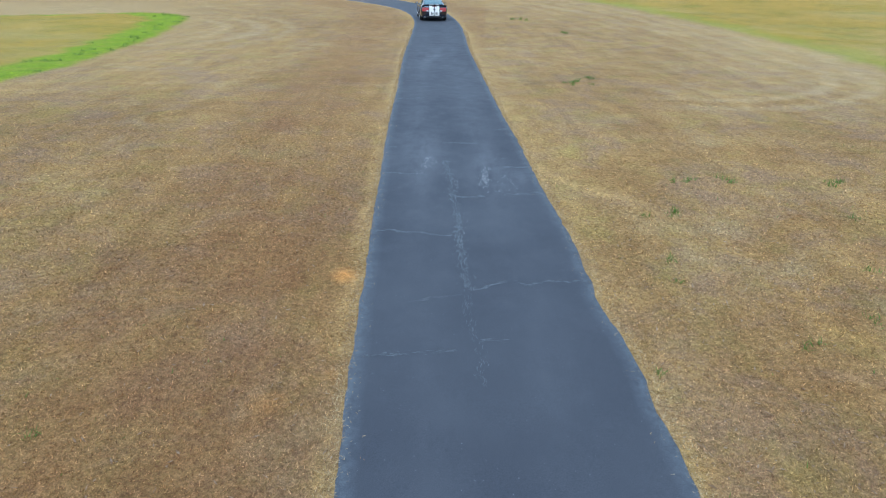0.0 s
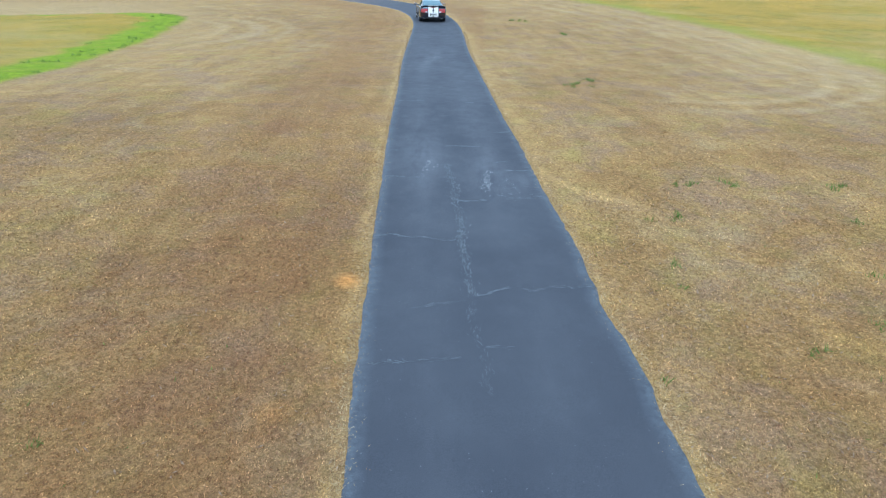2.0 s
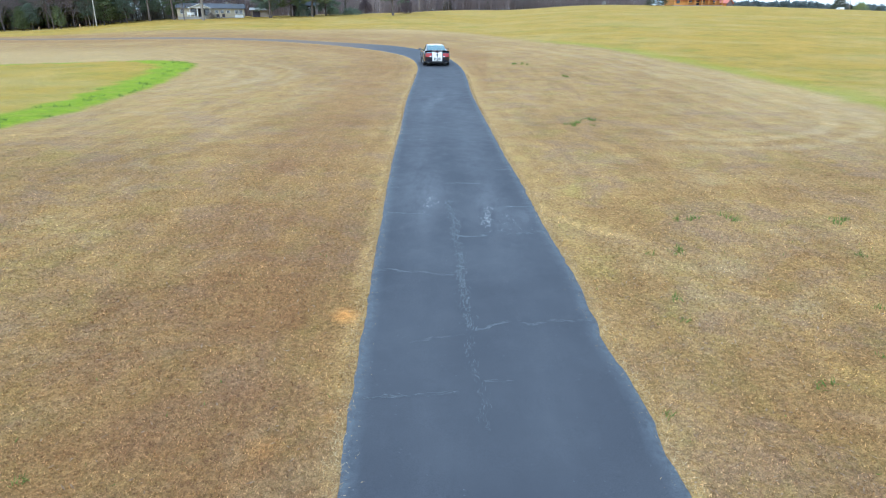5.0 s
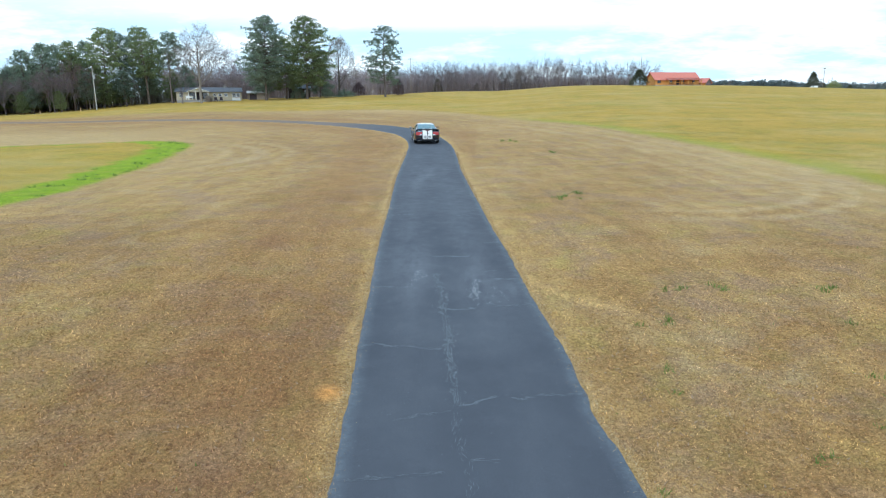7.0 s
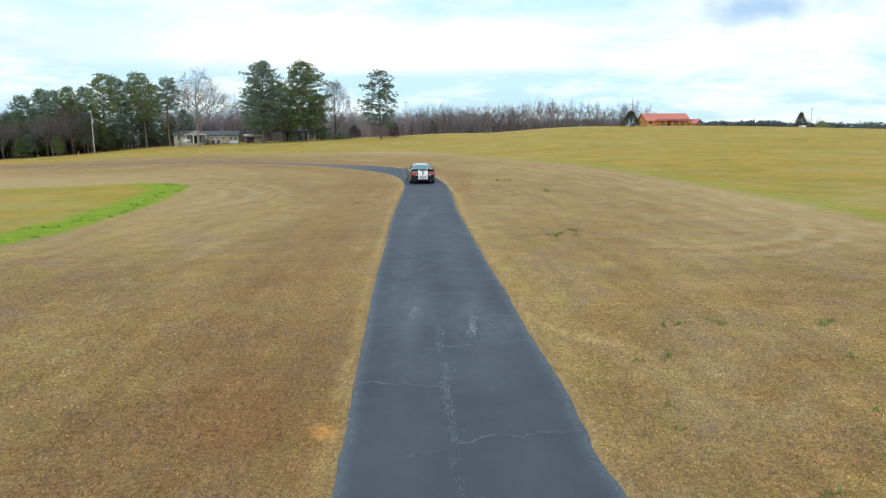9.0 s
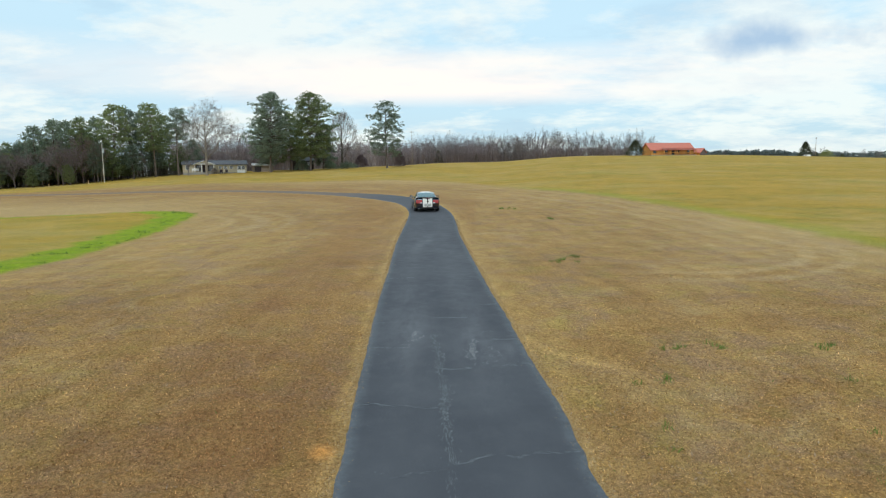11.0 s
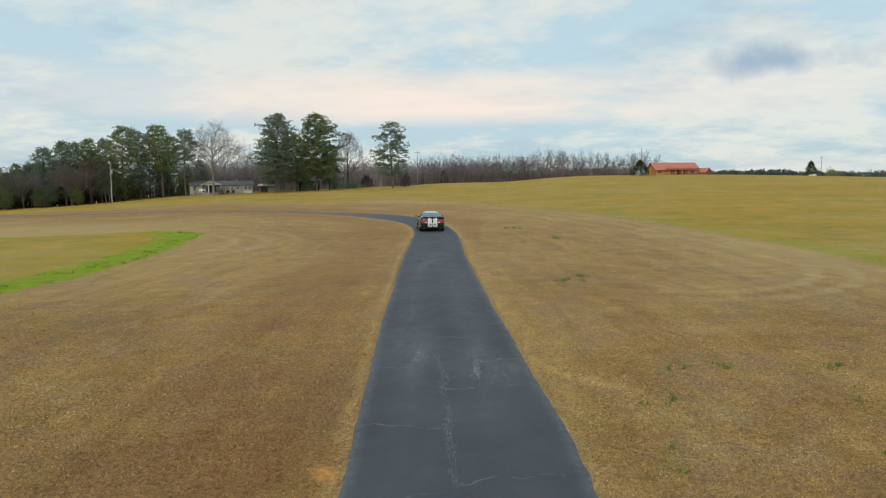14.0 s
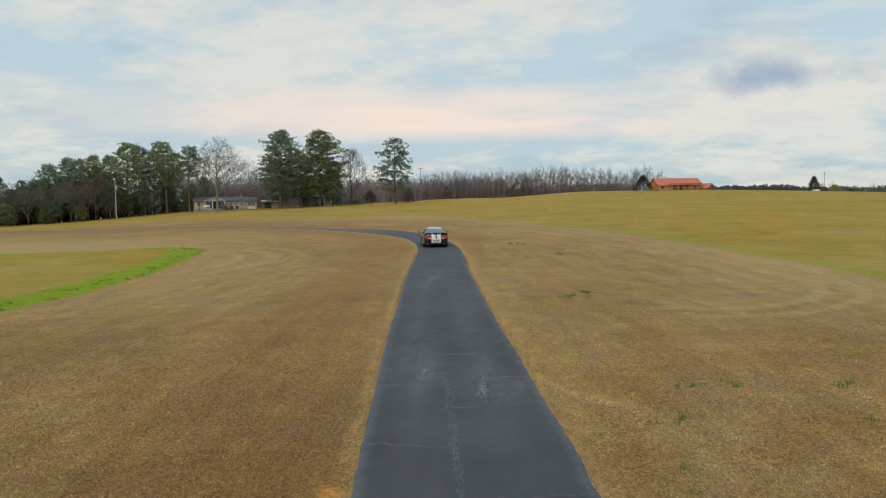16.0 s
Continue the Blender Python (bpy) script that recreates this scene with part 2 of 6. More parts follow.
# ---- materials of the land ----
def thatch(q):
    """The colour of the dormant lawn at any place; fields, strips and wear come from the mowing plan stored on the mesh."""
    big, mid = q.noise(0.10, 4, 0.6), q.noise(0.9, 7, 0.68)
    col = q.ramp(mid, [(0.32, (0.270, 0.165, 0.070)), (0.50, (0.325, 0.210, 0.087)), (0.68, (0.370, 0.250, 0.110))])
    # patches of mauve-brown, grey straw, olive and gold
    col = q.mix(q.ramp(q.noise(0.62, 6, 0.72, None, 0.5), [(0.47, 0.0), (0.62, 0.75)]), col, (0.280, 0.192, 0.126))
    col = q.mix(q.ramp(q.noise(0.41, 6, 0.72, q.coord("Object", (1.0, 1.0, 5.0)), 0.4), [(0.54, 0.0), (0.68, 0.65)]), col, (0.392, 0.300, 0.160))
    col = q.mix(q.ramp(q.noise(0.83, 6, 0.74, q.coord("Object", (1.0, 0.9, 2.0)), 0.3), [(0.50, 0.0), (0.66, 0.55)]), col, (0.300, 0.240, 0.075))
    col = q.mix(q.ramp(q.noise(1.15, 6, 0.72), [(0.56, 0.0), (0.70, 0.50)]), col, (0.425, 0.285, 0.100))
    col = q.mix(1.0, col, q.ramp(big, [(0.35, (0.88, 0.84, 0.80)), (0.65, (1.08, 1.08, 1.04))]), "MULTIPLY")
    col = q.mix(1.0, col, q.ramp(q.noise(2.6, 7, 0.80), [(0.32, (0.89, 0.88, 0.89)), (0.68, (1.12, 1.11, 1.10))]), "MULTIPLY")
    # faint mowing streaks that run with the drive
    lane, place = q.node("ShaderNodeCombineXYZ"), q.node("ShaderNodeSeparateXYZ")
    q.put(q.coord(), place.inputs[0])
    q.put(q.math("MULTIPLY", q.attr("drive"), 75.0), lane.inputs[0]), q.put(q.math("MULTIPLY", place.outputs[1], 0.16), lane.inputs[1])
    col = q.mix(1.0, col, q.ramp(q.noise(1.0, 5, 0.68, lane.outputs[0], 0.6), [(0.34, (0.89, 0.88, 0.89)), (0.66, (1.12, 1.11, 1.08))]), "MULTIPLY")
    pale = q.math("MULTIPLY", q.attr("pale"), q.ramp(q.noise(1.3, 5, 0.65), [(0.30, 0.55), (0.7, 1.0)]))
    col = q.mix(pale, col, (0.430, 0.312, 0.152))
    ruddy = q.math("MULTIPLY", q.attr("ruddy"), q.ramp(q.noise(0.8, 6, 0.7), [(0.34, 0.25), (0.62, 1.0)]))
    col = q.mix(ruddy, col, (0.235, 0.118, 0.051))
    field = q.ramp(q.noise(0.30, 7, 0.78), [(0.34, (0.420, 0.262, 0.050)), (0.50, (0.345, 0.228, 0.040)), (0.66, (0.235, 0.186, 0.034))])
    field = q.mix(q.ramp(q.noise(0.10, 5, 0.7, q.coord("Object", (0.6, 1.0, 1.0)), 0.5), [(0.46, 0.0), (0.64, 0.60)]), field, (0.385, 0.285, 0.110))
    field = q.mix(q.ramp(q.noise(0.16, 6, 0.72, q.coord("Object", (0.8, 1.1, 2.0)), 0.4), [(0.52, 0.0), (0.66, 0.55)]), field, (0.205, 0.205, 0.032))
    field = q.mix(q.ramp(q.noise(1.1, 6, 0.78), [(0.56, 0.0), (0.70, 0.62)]), field, (0.155, 0.112, 0.040))
    col = q.mix(q.attr("field"), col, field)
    green = q.ramp(q.noise(2.2, 4, 0.6), [(0.3, (0.150, 0.228, 0.009)), (0.7, (0.245, 0.325, 0.012))])
    col = q.mix(q.math("MULTIPLY", q.attr("green"), q.ramp(q.noise(0.9, 5, 0.7), [(0.25, 0.62), (0.52, 1.0)])), col, green)
    # mower swaths: arcs round the turn of the field
    col = q.mix(q.math("MULTIPLY", q.attr("swath"), q.ramp(q.noise(1.6, 3), [(0.35, 0.08), (0.6, 0.46)])), col, (0.465, 0.350, 0.198))
    edge = q.math("MULTIPLY", q.attr("verge"), q.ramp(q.noise(2.4, 5, 0.7), [(0.35, 0.15), (0.62, 1.0)]))
    col = q.mix(edge, col, (0.500, 0.338, 0.138))
    col = q.mix(1.0, col, (1.0, 0.985, 0.92), "MULTIPLY")
    return q.mix(q.attr("clay"), col, (0.60, 0.275, 0.070))


def soil_and_grass():
    q = Mat("dormant_grass")
    fine = q.noise(16.0, 5, 0.75)
    blade = q.noise(75.0, 3, 0.7, q.coord("Object", (1.0, 0.6, 1.0)))
    col = q.mix(1.0, thatch(q), q.ramp(q.math("ADD", q.math("MULTIPLY", fine, 0.52), q.math("MULTIPLY", blade, 0.50)), [(0.36, (0.39, 0.37, 0.35)), (0.50, (1.0, 1.0, 1.0)), (0.64, (1.75, 1.73, 1.67))]), "MULTIPLY")
    q.set(col, 0.95, 0.0, Specular_IOR_Level=0.15)
    q.bump(q.math("ADD", fine, q.math("MULTIPLY", blade, 0.6)), 0.6, 0.05)
    return q.m


def asphalt():
    q = Mat("sealed_asphalt")
    grain, mid, big = q.noise(120, 3, 0.6), q.noise(3.0, 5, 0.6), q.noise(0.5, 4, 0.55)
    col = q.ramp(big, [(0.32, (0.0460, 0.0490, 0.0605)), (0.68, (0.0665, 0.0702, 0.0818))])
    col = q.mix(q.ramp(mid, [(0.45, 0.0), (0.75, 0.18)]), col, (0.088, 0.093, 0.106))
    # worn, dusty patches in the wheel tracks
    col = q.mix(q.math("MULTIPLY", q.attr("worn"), q.ramp(q.noise(1.6, 7, 0.7, q.coord("Object", (1.0, 0.3, 1.0))), [(0.36, 0.0), (0.66, 0.62)])), col, (0.128, 0.132, 0.146))
    # bleached margins
    col = q.mix(q.math("MULTIPLY", q.attr("margin"), q.ramp(q.noise(9.0, 6, 0.78), [(0.34, 0.15), (0.62, 1.0)])), col, (0.142, 0.163, 0.184))
    col = q.mix(q.attr("dust"), col, (0.232, 0.168, 0.118))
    col = q.mix(1.0, col, q.ramp(grain, [(0.3, (0.72, 0.72, 0.72)), (0.7, (1.3, 1.3, 1.3))]), "MULTIPLY")
    spec = q.math("MULTIPLY", q.math("SUBTRACT", 1.0, q.attr("dust")), 0.35)
    q.set(col, q.ramp(mid, [(0.3, 0.66), (0.7, 0.86)]), 0.0, Specular_IOR_Level=spec)
    q.bump(grain, 0.35, 0.006)
    return q.m


GRASS, ASPHALT = soil_and_grass(), asphalt()
CRACK = plain("crack_dust", (0.142, 0.157, 0.172), 0.9, vary=0.4, scale=5)
CRACK_PALE = plain("pale_crack_dust", (0.30, 0.31, 0.32), 0.9, vary=0.35, scale=5)

# ---- the drive: straight up the slope, then a long bend to the left along the ridge ----
LEFT_EDGE = [(-0.95, -12), (-1.0, -4), (-1.10, 1), (-1.24, 4.2), (-1.30, 4.75), (-1.36, 5.15), (-1.43, 5.62), (-1.49, 6.2), (-1.55, 6.8), (-1.65, 7.5), (-1.71, 8.3), (-1.84, 9.3), (-1.98, 10.5), (-2.10, 11.6), (-2.36, 14.0),
             (-2.69, 16.9), (-3.06, 20.7), (-3.44, 24.9), (-3.80, 28.5), (-4.21, 33.0), (-4.50, 36.8), (-5.05, 45.0), (-5.55, 51.0), (-6.5, 56.4), (-8.5, 62.2), (-11.0, 66.4), (-14.0, 70.6)]
RIGHT_EDGE = [(2.0, -12), (2.05, -4), (2.06, 1), (2.06, 4.42), (2.04, 5.0), (2.0, 5.4), (1.97, 5.9), (1.96, 6.4), (1.90, 7.03), (1.76, 7.7), (1.73, 8.5), (1.69, 9.4), (1.61, 10.6), (1.50, 11.6), (1.30, 13.5),
              (1.05, 16.6), (0.67, 20.3), (0.20, 25.4), (-0.18, 29.4), (-0.56, 33.4), (-0.88, 36.9), (-1.32, 43.3), (-2.15, 51.5), (-3.1, 56.6), (-4.6, 62.6), (-7.0, 67.5), (-10.5, 72.7)]
FAR_REACH = [(-19.5, 78.8), (-26.0, 83.9), (-33.0, 87.1), (-41.0, 89.4), (-51.0, 92.3), (-62.0, 95.6), (-75.0, 99.3), (-89.0, 102.8), (-110, 106), (-150, 110)]
for k, (x, y) in enumerate(FAR_REACH):
    ax, ay = FAR_REACH[max(0, k - 1)]
    bx, by = FAR_REACH[min(len(FAR_REACH) - 1, k + 1)]
    n = math.hypot(bx - ax, by - ay) / 1.45
    LEFT_EDGE.append((x - (by - ay) / n, y + (bx - ax) / n))
    RIGHT_EDGE.append((x + (by - ay) / n, y - (bx - ax) / n))


PLAN = {}


def make_drive():
    n = 720
    le, re = along(LEFT_EDGE, 0.05), along(RIGHT_EDGE, 0.05)
    # denser near the start of the walk
    u = np.linspace(0, 1, n) ** 1.9
    a, b = le[(u * (len(le) - 1)).astype(int)], re[(u * (len(re) - 1)).astype(int)]
    cols = [0.0, 0.015, 0.04, 0.075, 0.11, 0.17, 0.25, 0.33, 0.42, 0.5, 0.58, 0.67, 0.75, 0.83, 0.89, 0.925, 0.96, 0.985, 1.0]
    verts, marg, worn, dust = [], [], [], []
    for i in range(n):
        jl = 0.045 * noise.noise((a[i][1] * 6.0, 0.0, 0.0)) + 0.035 * noise.noise((a[i][1] * 1.7, 3.0, 0.0))
        jr = 0.045 * noise.noise((b[i][1] * 6.0, 7.0, 0.0)) + 0.035 * noise.noise((b[i][1] * 1.7, 9.0, 0.0))
        w = math.dist(a[i], b[i])
        for c in cols:
            t = c + (1 - c) * jl / w * (1 - c) ** 3 + c * jr / w * c ** 3
            x, y = a[i] * (1 - t) + b[i] * t
            z = gz(x, y) + 0.012 + 0.02 * math.sin(math.pi * c)
            if c in (0.0, 1.0):
                z -= 0.05
            verts.append((x, y, z))
            d = min(c, 1 - c) * w
            marg.append(max(0.0, 1 - d / 0.26) ** 1.3)
            dust.append(0.66 * float(smoothstep(-7, -22, x)) + 0.30 * float(smoothstep(-30, -58, x)))
            tr = math.exp(-((c - 0.27) / 0.12) ** 2) + math.exp(-((c - 0.70) / 0.12) ** 2)
            worn.append(tr * (0.25 + 0.75 * math.exp(-((y - 17) / 5.5) ** 2)) + 0.3 * math.exp(-((y - 33) / 7) ** 2) * tr
                        + sum(1.3 * math.exp(-((x - sx) / sw) ** 2 - ((y - sy) / sl) ** 2) for sx, sy, sw, sl in ((-1.55, 15.6, 0.38, 1.7), (0.08, 13.6, 0.30, 1.2), (-2.7, 33.5, 0.5, 3.5), (1.0, 13.4, 0.35, 0.9))))
    m = len(cols)
    faces = [(i * m + j, i * m + j + 1, (i + 1) * m + j + 1, (i + 1) * m + j) for i in range(n - 1) for j in range(m - 1)]
    PLAN["road"] = verts, faces
    ob = mesh_object("road", settle(verts), faces, ASPHALT, smooth=True)
    for key, vals in (("margin", marg), ("worn", worn), ("dust", dust)):
        ob.data.attributes.new(key, "FLOAT", "POINT").data.foreach_set("value", np.array(vals, dtype=np.float32))
    return tagged(ob, "narrow asphalt farm drive, sealed blue-grey, cracked and bleached at its ragged edges", "road", kind="structure")


ROAD = make_drive()

# mown edges of the fields
FIELD_LEFT = [(-27, -30), (-21.5, 0), (-19.8, 12), (-19.1, 20), (-18.95, 26.6), (-19.4, 31.7), (-20.9, 40.6), (-22.5, 47.7), (-24.2, 52.5), (-27.0, 55.6), (-31, 56.6), (-38, 55.6), (-46, 54.4), (-60, 51), (-90, 42), (-140, 20)]
FIELD_RIGHT = [(27, -30), (22, 5), (20.0, 22), (19.1, 31), (18.6, 36), (17.4, 44.5), (15.6, 51.5), (13.1, 60.3), (9.2, 70.2), (4.5, 79.5), (-2, 93), (-14, 104), (-32, 108), (-52, 109), (-72, 108), (-92, 103), (-115, 92), (-160, 68)]


GRID = {}


def on_ground(key, x, y):
    """A stored property of the ground at places ahead of the start."""
    n, m = GRID["shape"]
    a = GRID[key].reshape(n, m)
    r, az = np.hypot(x, y), np.degrees(np.arctan2(x, y))
    i = np.clip(np.searchsorted(GRID["radii"], r) - 1, 0, n - 2)
    t = np.clip((r - GRID["radii"][i]) / (GRID["radii"][i + 1] - GRID["radii"][i]), 0, 1)
    q = np.clip((az + 60) / 0.33, 0, 362)
    j = q.astype(int)
    s = q - j
    return (a[i, j] * (1 - t) + a[i + 1, j] * t) * (1 - s) + (a[i, j + 1] * (1 - t) + a[i + 1, j + 1] * t) * s


def make_ground():
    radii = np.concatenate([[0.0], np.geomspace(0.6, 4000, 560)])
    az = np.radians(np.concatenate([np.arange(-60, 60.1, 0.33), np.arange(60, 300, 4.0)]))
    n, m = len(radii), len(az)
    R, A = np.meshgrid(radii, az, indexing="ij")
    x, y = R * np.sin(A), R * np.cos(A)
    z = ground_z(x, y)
    le, re = along(LEFT_EDGE, 0.5), along(RIGHT_EDGE, 0.5)
    dl, sl = distance(x.ravel(), y.ravel(), le)
    dr, sr = distance(x.ravel(), y.ravel(), re)
    inside = ((sl < 0) & (sr > 0)).astype(float) * (np.minimum(dl, dr) < 12)
    out = np.where(inside > 0, 0.0, np.minimum(dl, dr))
    z = z.ravel() - 0.06 * inside * smoothstep(0, 0.25, np.minimum(dl, dr))
    px, py = x.ravel(), y.ravel()
    # slight rolls and tussocks
    near = np.hypot(px, py) < 90
    wob = np.zeros(px.shape)
    for i in np.nonzero(near & (inside < 1))[0]:
        wob[i] = 0.05 * noise.noise((px[i] * 0.35, py[i] * 0.35, 0)) + 0.03 * noise.noise((px[i] * 1.9, py[i] * 1.9, 4))
    z += wob * smoothstep(0.1, 1.5, out)
    d1, s1 = distance(px, py, along(FIELD_LEFT, 1.0))
    d2, s2 = distance(px, py, along(FIELD_RIGHT, 1.0))
    rag = np.array([noise.noise((a * 0.6, b * 0.6, 2.0)) for a, b in zip(px, py)])
    in1, in2 = np.where(s1 > 0, d1, -d1), np.where(s2 < 0, d2, -d2)
    field = np.maximum(smoothstep(-0.4, 0.9, in1 + 0.5 * rag), smoothstep(-0.8, 2.0, in2 + 1.2 * rag))
    far_side = smoothstep(50, 56, py) * smoothstep(-27, -33, px)
    wl = 3.0 * (1 - 0.85 * far_side)
    g1 = smoothstep(-0.3, 0.4, in1 + 0.4 * rag) * (1 - smoothstep(wl * 0.75, wl * 1.15, in1 + 0.7 * rag))
    g2 = 0.42 * smoothstep(-0.8, 0.5, in2 + 0.6 * rag) * (1 - smoothstep(0.8, 3.2, in2 + rag)) * smoothstep(88, 70, py)
    g1 = np.maximum(g1, 0.06 * smoothstep(0.5, 3.0, in1) * smoothstep(70, 60, py))
    pale = smoothstep(9, 26, out) * (1 - field) * 0.75
    ruddy = np.exp(-(((out - 2.8) / 2.4) ** 2)) * (px < 0) * 0.60 + 0.4 * np.exp(-(((out - 1.0) / 1.2) ** 2)) * (px < 0) * smoothstep(14, 9, py) + (0.14 * np.exp(-(((out - 4.5) / 2.0) ** 2)) + 0.32 * np.exp(-(((out - 1.6) / 1.5) ** 2)) * smoothstep(9.5, 6.0, py)) * (px > 0)
    verge = (1 - smoothstep(0.03, 0.22, out + 0.12 * rag)) * 0.5 + 0.45 * np.exp(-(((out - 0.35) / 0.35) ** 2)) * (px > -1) * (0.4 + 0.6 * smoothstep(9, 12, py))
    # turning arcs of the mower at both field corners
    swath = np.zeros(px.shape)
    for cx, cy, r0, r1, a0, a1 in ((7.5, 31.5, 6.0, 11.0, -1.9, 0.5), (-28.0, 42.0, 9.5, 16.0, -0.7, 1.2)):
        rr, aa = np.hypot(px - cx, py - cy), np.arctan2(py - cy, px - cx)
        ring = smoothstep(r0, r0 + 1.0, rr) * (1 - smoothstep(r1 - 1.5, r1, rr)) * smoothstep(a0, a0 + 0.4, aa) * (1 - smoothstep(a1 - 0.4, a1, aa))
        swath = np.maximum(swath, ring * np.clip(0.4 + 0.9 * np.sin(rr * (4.2 if cx > 0 else 2.6)), 0, 1))
    lanes = np.clip(0.2 + 0.8 * np.sin(in2 * 3.1 + 1.5 * rag), 0, 1) * smoothstep(-13, -4, in2) * (1 - smoothstep(-1.0, 0.0, in2)) * smoothstep(22, 32, py) * smoothstep(92, 70, py)
    swath = np.maximum(swath, 0.7 * lanes) * (1 - field)
    clay = np.clip(1.25 - np.hypot((px + 2.02) / 0.24, (py - 8.45) / 0.30) + 0.6 * rag, 0, 1)
    for cx, cy, r in ((-2.2, 5.3, 0.22), (10.2, 14.6, 0.3), (-1.62, 5.9, 0.08)):
        clay = np.maximum(clay, 0.22 * np.clip(1.2 - np.hypot(px - cx, py - cy) / r + 0.6 * rag, 0, 1))
    # a golden trodden line that leaves the drive on the right
    d3, _ = distance(px, py, along([(1.05, 16.0), (1.2, 15.4), (1.38, 14.4), (1.8, 13.5), (2.36, 12.85), (2.96, 12.4), (3.46, 11.85), (4.6, 11.2)], 0.25))
    verge = np.maximum(verge, 1.0 * np.exp(-((d3 / 0.22) ** 2)) * smoothstep(5.0, 2.0, px))
    verge = np.maximum(verge, 0.85 * np.exp(-(((out - 0.10) / 0.16) ** 2)) * (px < 0) * smoothstep(-0.6, 0.2, rag) * smoothstep(4, 8, py))
    drive = np.minimum(out, 60) / 60
    GRID.update(radii=radii, field=field, green=np.maximum(g1, g2), pale=pale, ruddy=ruddy, verge=verge, swath=swath, clay=clay, drive=drive, z=z, shape=(n, m))
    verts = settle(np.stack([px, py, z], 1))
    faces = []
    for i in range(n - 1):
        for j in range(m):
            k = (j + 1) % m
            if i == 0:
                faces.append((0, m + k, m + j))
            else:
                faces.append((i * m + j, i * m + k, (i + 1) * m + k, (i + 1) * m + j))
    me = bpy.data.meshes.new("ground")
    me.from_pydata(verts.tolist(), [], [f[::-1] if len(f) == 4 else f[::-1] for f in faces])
    me.materials.append(GRASS)
    me.polygons.foreach_set("use_smooth", np.ones(len(me.polygons), dtype=bool))
    for key, vals in (("field", field), ("green", np.maximum(g1, g2)), ("pale", pale), ("ruddy", ruddy), ("verge", verge), ("swath", swath), ("clay", clay), ("drive", drive)):
        me.attributes.new(key, "FLOAT", "POINT").data.foreach_set("value", np.clip(vals, 0, 1).astype(np.float32))
    ob = new("ground", me)
    return tagged(ob, "wide winter meadow of dry straw-brown mown grass with yellow-green fields", "ground", kind="structure")


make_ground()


# ---- trees ----
def foliage(name, lo, hi, rough=0.75, through=0.58, warm=None):
    """Leaves and twigs: tone by blade, by clump and by tree; some light passes through."""
    q = Mat(name)
    v = q.math("ADD", q.math("MULTIPLY", q.island(), 0.40), q.math("ADD", q.math("MULTIPLY", q.rand(), 0.30), q.math("MULTIPLY", q.noise(0.35, 4), 0.50)))
    col = q.ramp(v, [(0.25, lo), (0.90, hi)])
    if warm:
        col = q.mix(q.ramp(q.rand(), [(0.55, 0.0), (0.95, 0.6)]), col, warm)
    q.set(col, rough, 0.0, Specular_IOR_Level=0.25)
    if through:
        t, m = q.node("ShaderNodeBsdfTranslucent"), q.node("ShaderNodeMixShader")
        q.put(col, t.inputs[0])
        m.inputs[0].default_value = through
        q.put(q.b.outputs[0], m.inputs[1]), q.put(t.outputs[0], m.inputs[2])
        q.put(m.outputs[0], q.nt.nodes["Material Output"].inputs["Surface"])
    return q.m


def bark(name, lo, hi):
    q = Mat(name)
    v = q.math("ADD", q.math("MULTIPLY", q.noise(3.0, 5, 0.65, q.coord("Object", (1, 1, 0.25))), 0.7), q.math("MULTIPLY", q.rand(), 0.3))
    q.set(q.ramp(v, [(0.3, lo), (0.75, hi)]), 0.9)
    q.bump(q.noise(12.0, 4, 0.6, q.coord("Object", (1, 1, 0.3))), 0.5, 0.03)
    return q.m


# Needles, pine bark and scrub are lightened in colour to stand for distance haze
NEEDLES = foliage("pine_needles", (0.150, 0.196, 0.158), (0.312, 0.368, 0.256), through=0.66)
NEEDLES_OLIVE = foliage("olive_pine_needles", (0.165, 0.205, 0.100), (0.335, 0.382, 0.182), through=0.66)
# Haze of distance is put into this needle colour: paler, bluer, less green
HAZY = foliage("hazed_far_needles", (0.150, 0.182, 0.185), (0.240, 0.265, 0.250))
CEDAR = foliage("cedar_foliage", (0.075, 0.088, 0.058), (0.135, 0.145, 0.090))
SPRING = foliage("spring_leaf", (0.20, 0.24, 0.08), (0.34, 0.37, 0.15))
PINE_BARK = bark("pine_bark", (0.100, 0.080, 0.070), (0.215, 0.170, 0.140))
GREY_BARK = bark("grey_bark", (0.110, 0.095, 0.078), (0.270, 0.235, 0.195))
TWIG = foliage("bare_twigs", (0.215, 0.176, 0.180), (0.400, 0.338, 0.338), 0.9)
SAPLING = foliage("brown_saplings", (0.210, 0.160, 0.150), (0.400, 0.315, 0.290), 0.9)
AZALEA = foliage("brown_purple_leaf", (0.135, 0.100, 0.110), (0.235, 0.185, 0.190), 0.9)
SCRUB = foliage("dark_scrub", (0.160, 0.155, 0.140), (0.290, 0.270, 0.235), 0.9)
HEDGE_TWIG = foliage("hedge_twigs", (0.205, 0.180, 0.178), (0.390, 0.350, 0.345), 0.9)
TWIG_PALE = foliage("pale_twigs", (0.200, 0.175, 0.150), (0.420, 0.370, 0.320), 0.9)


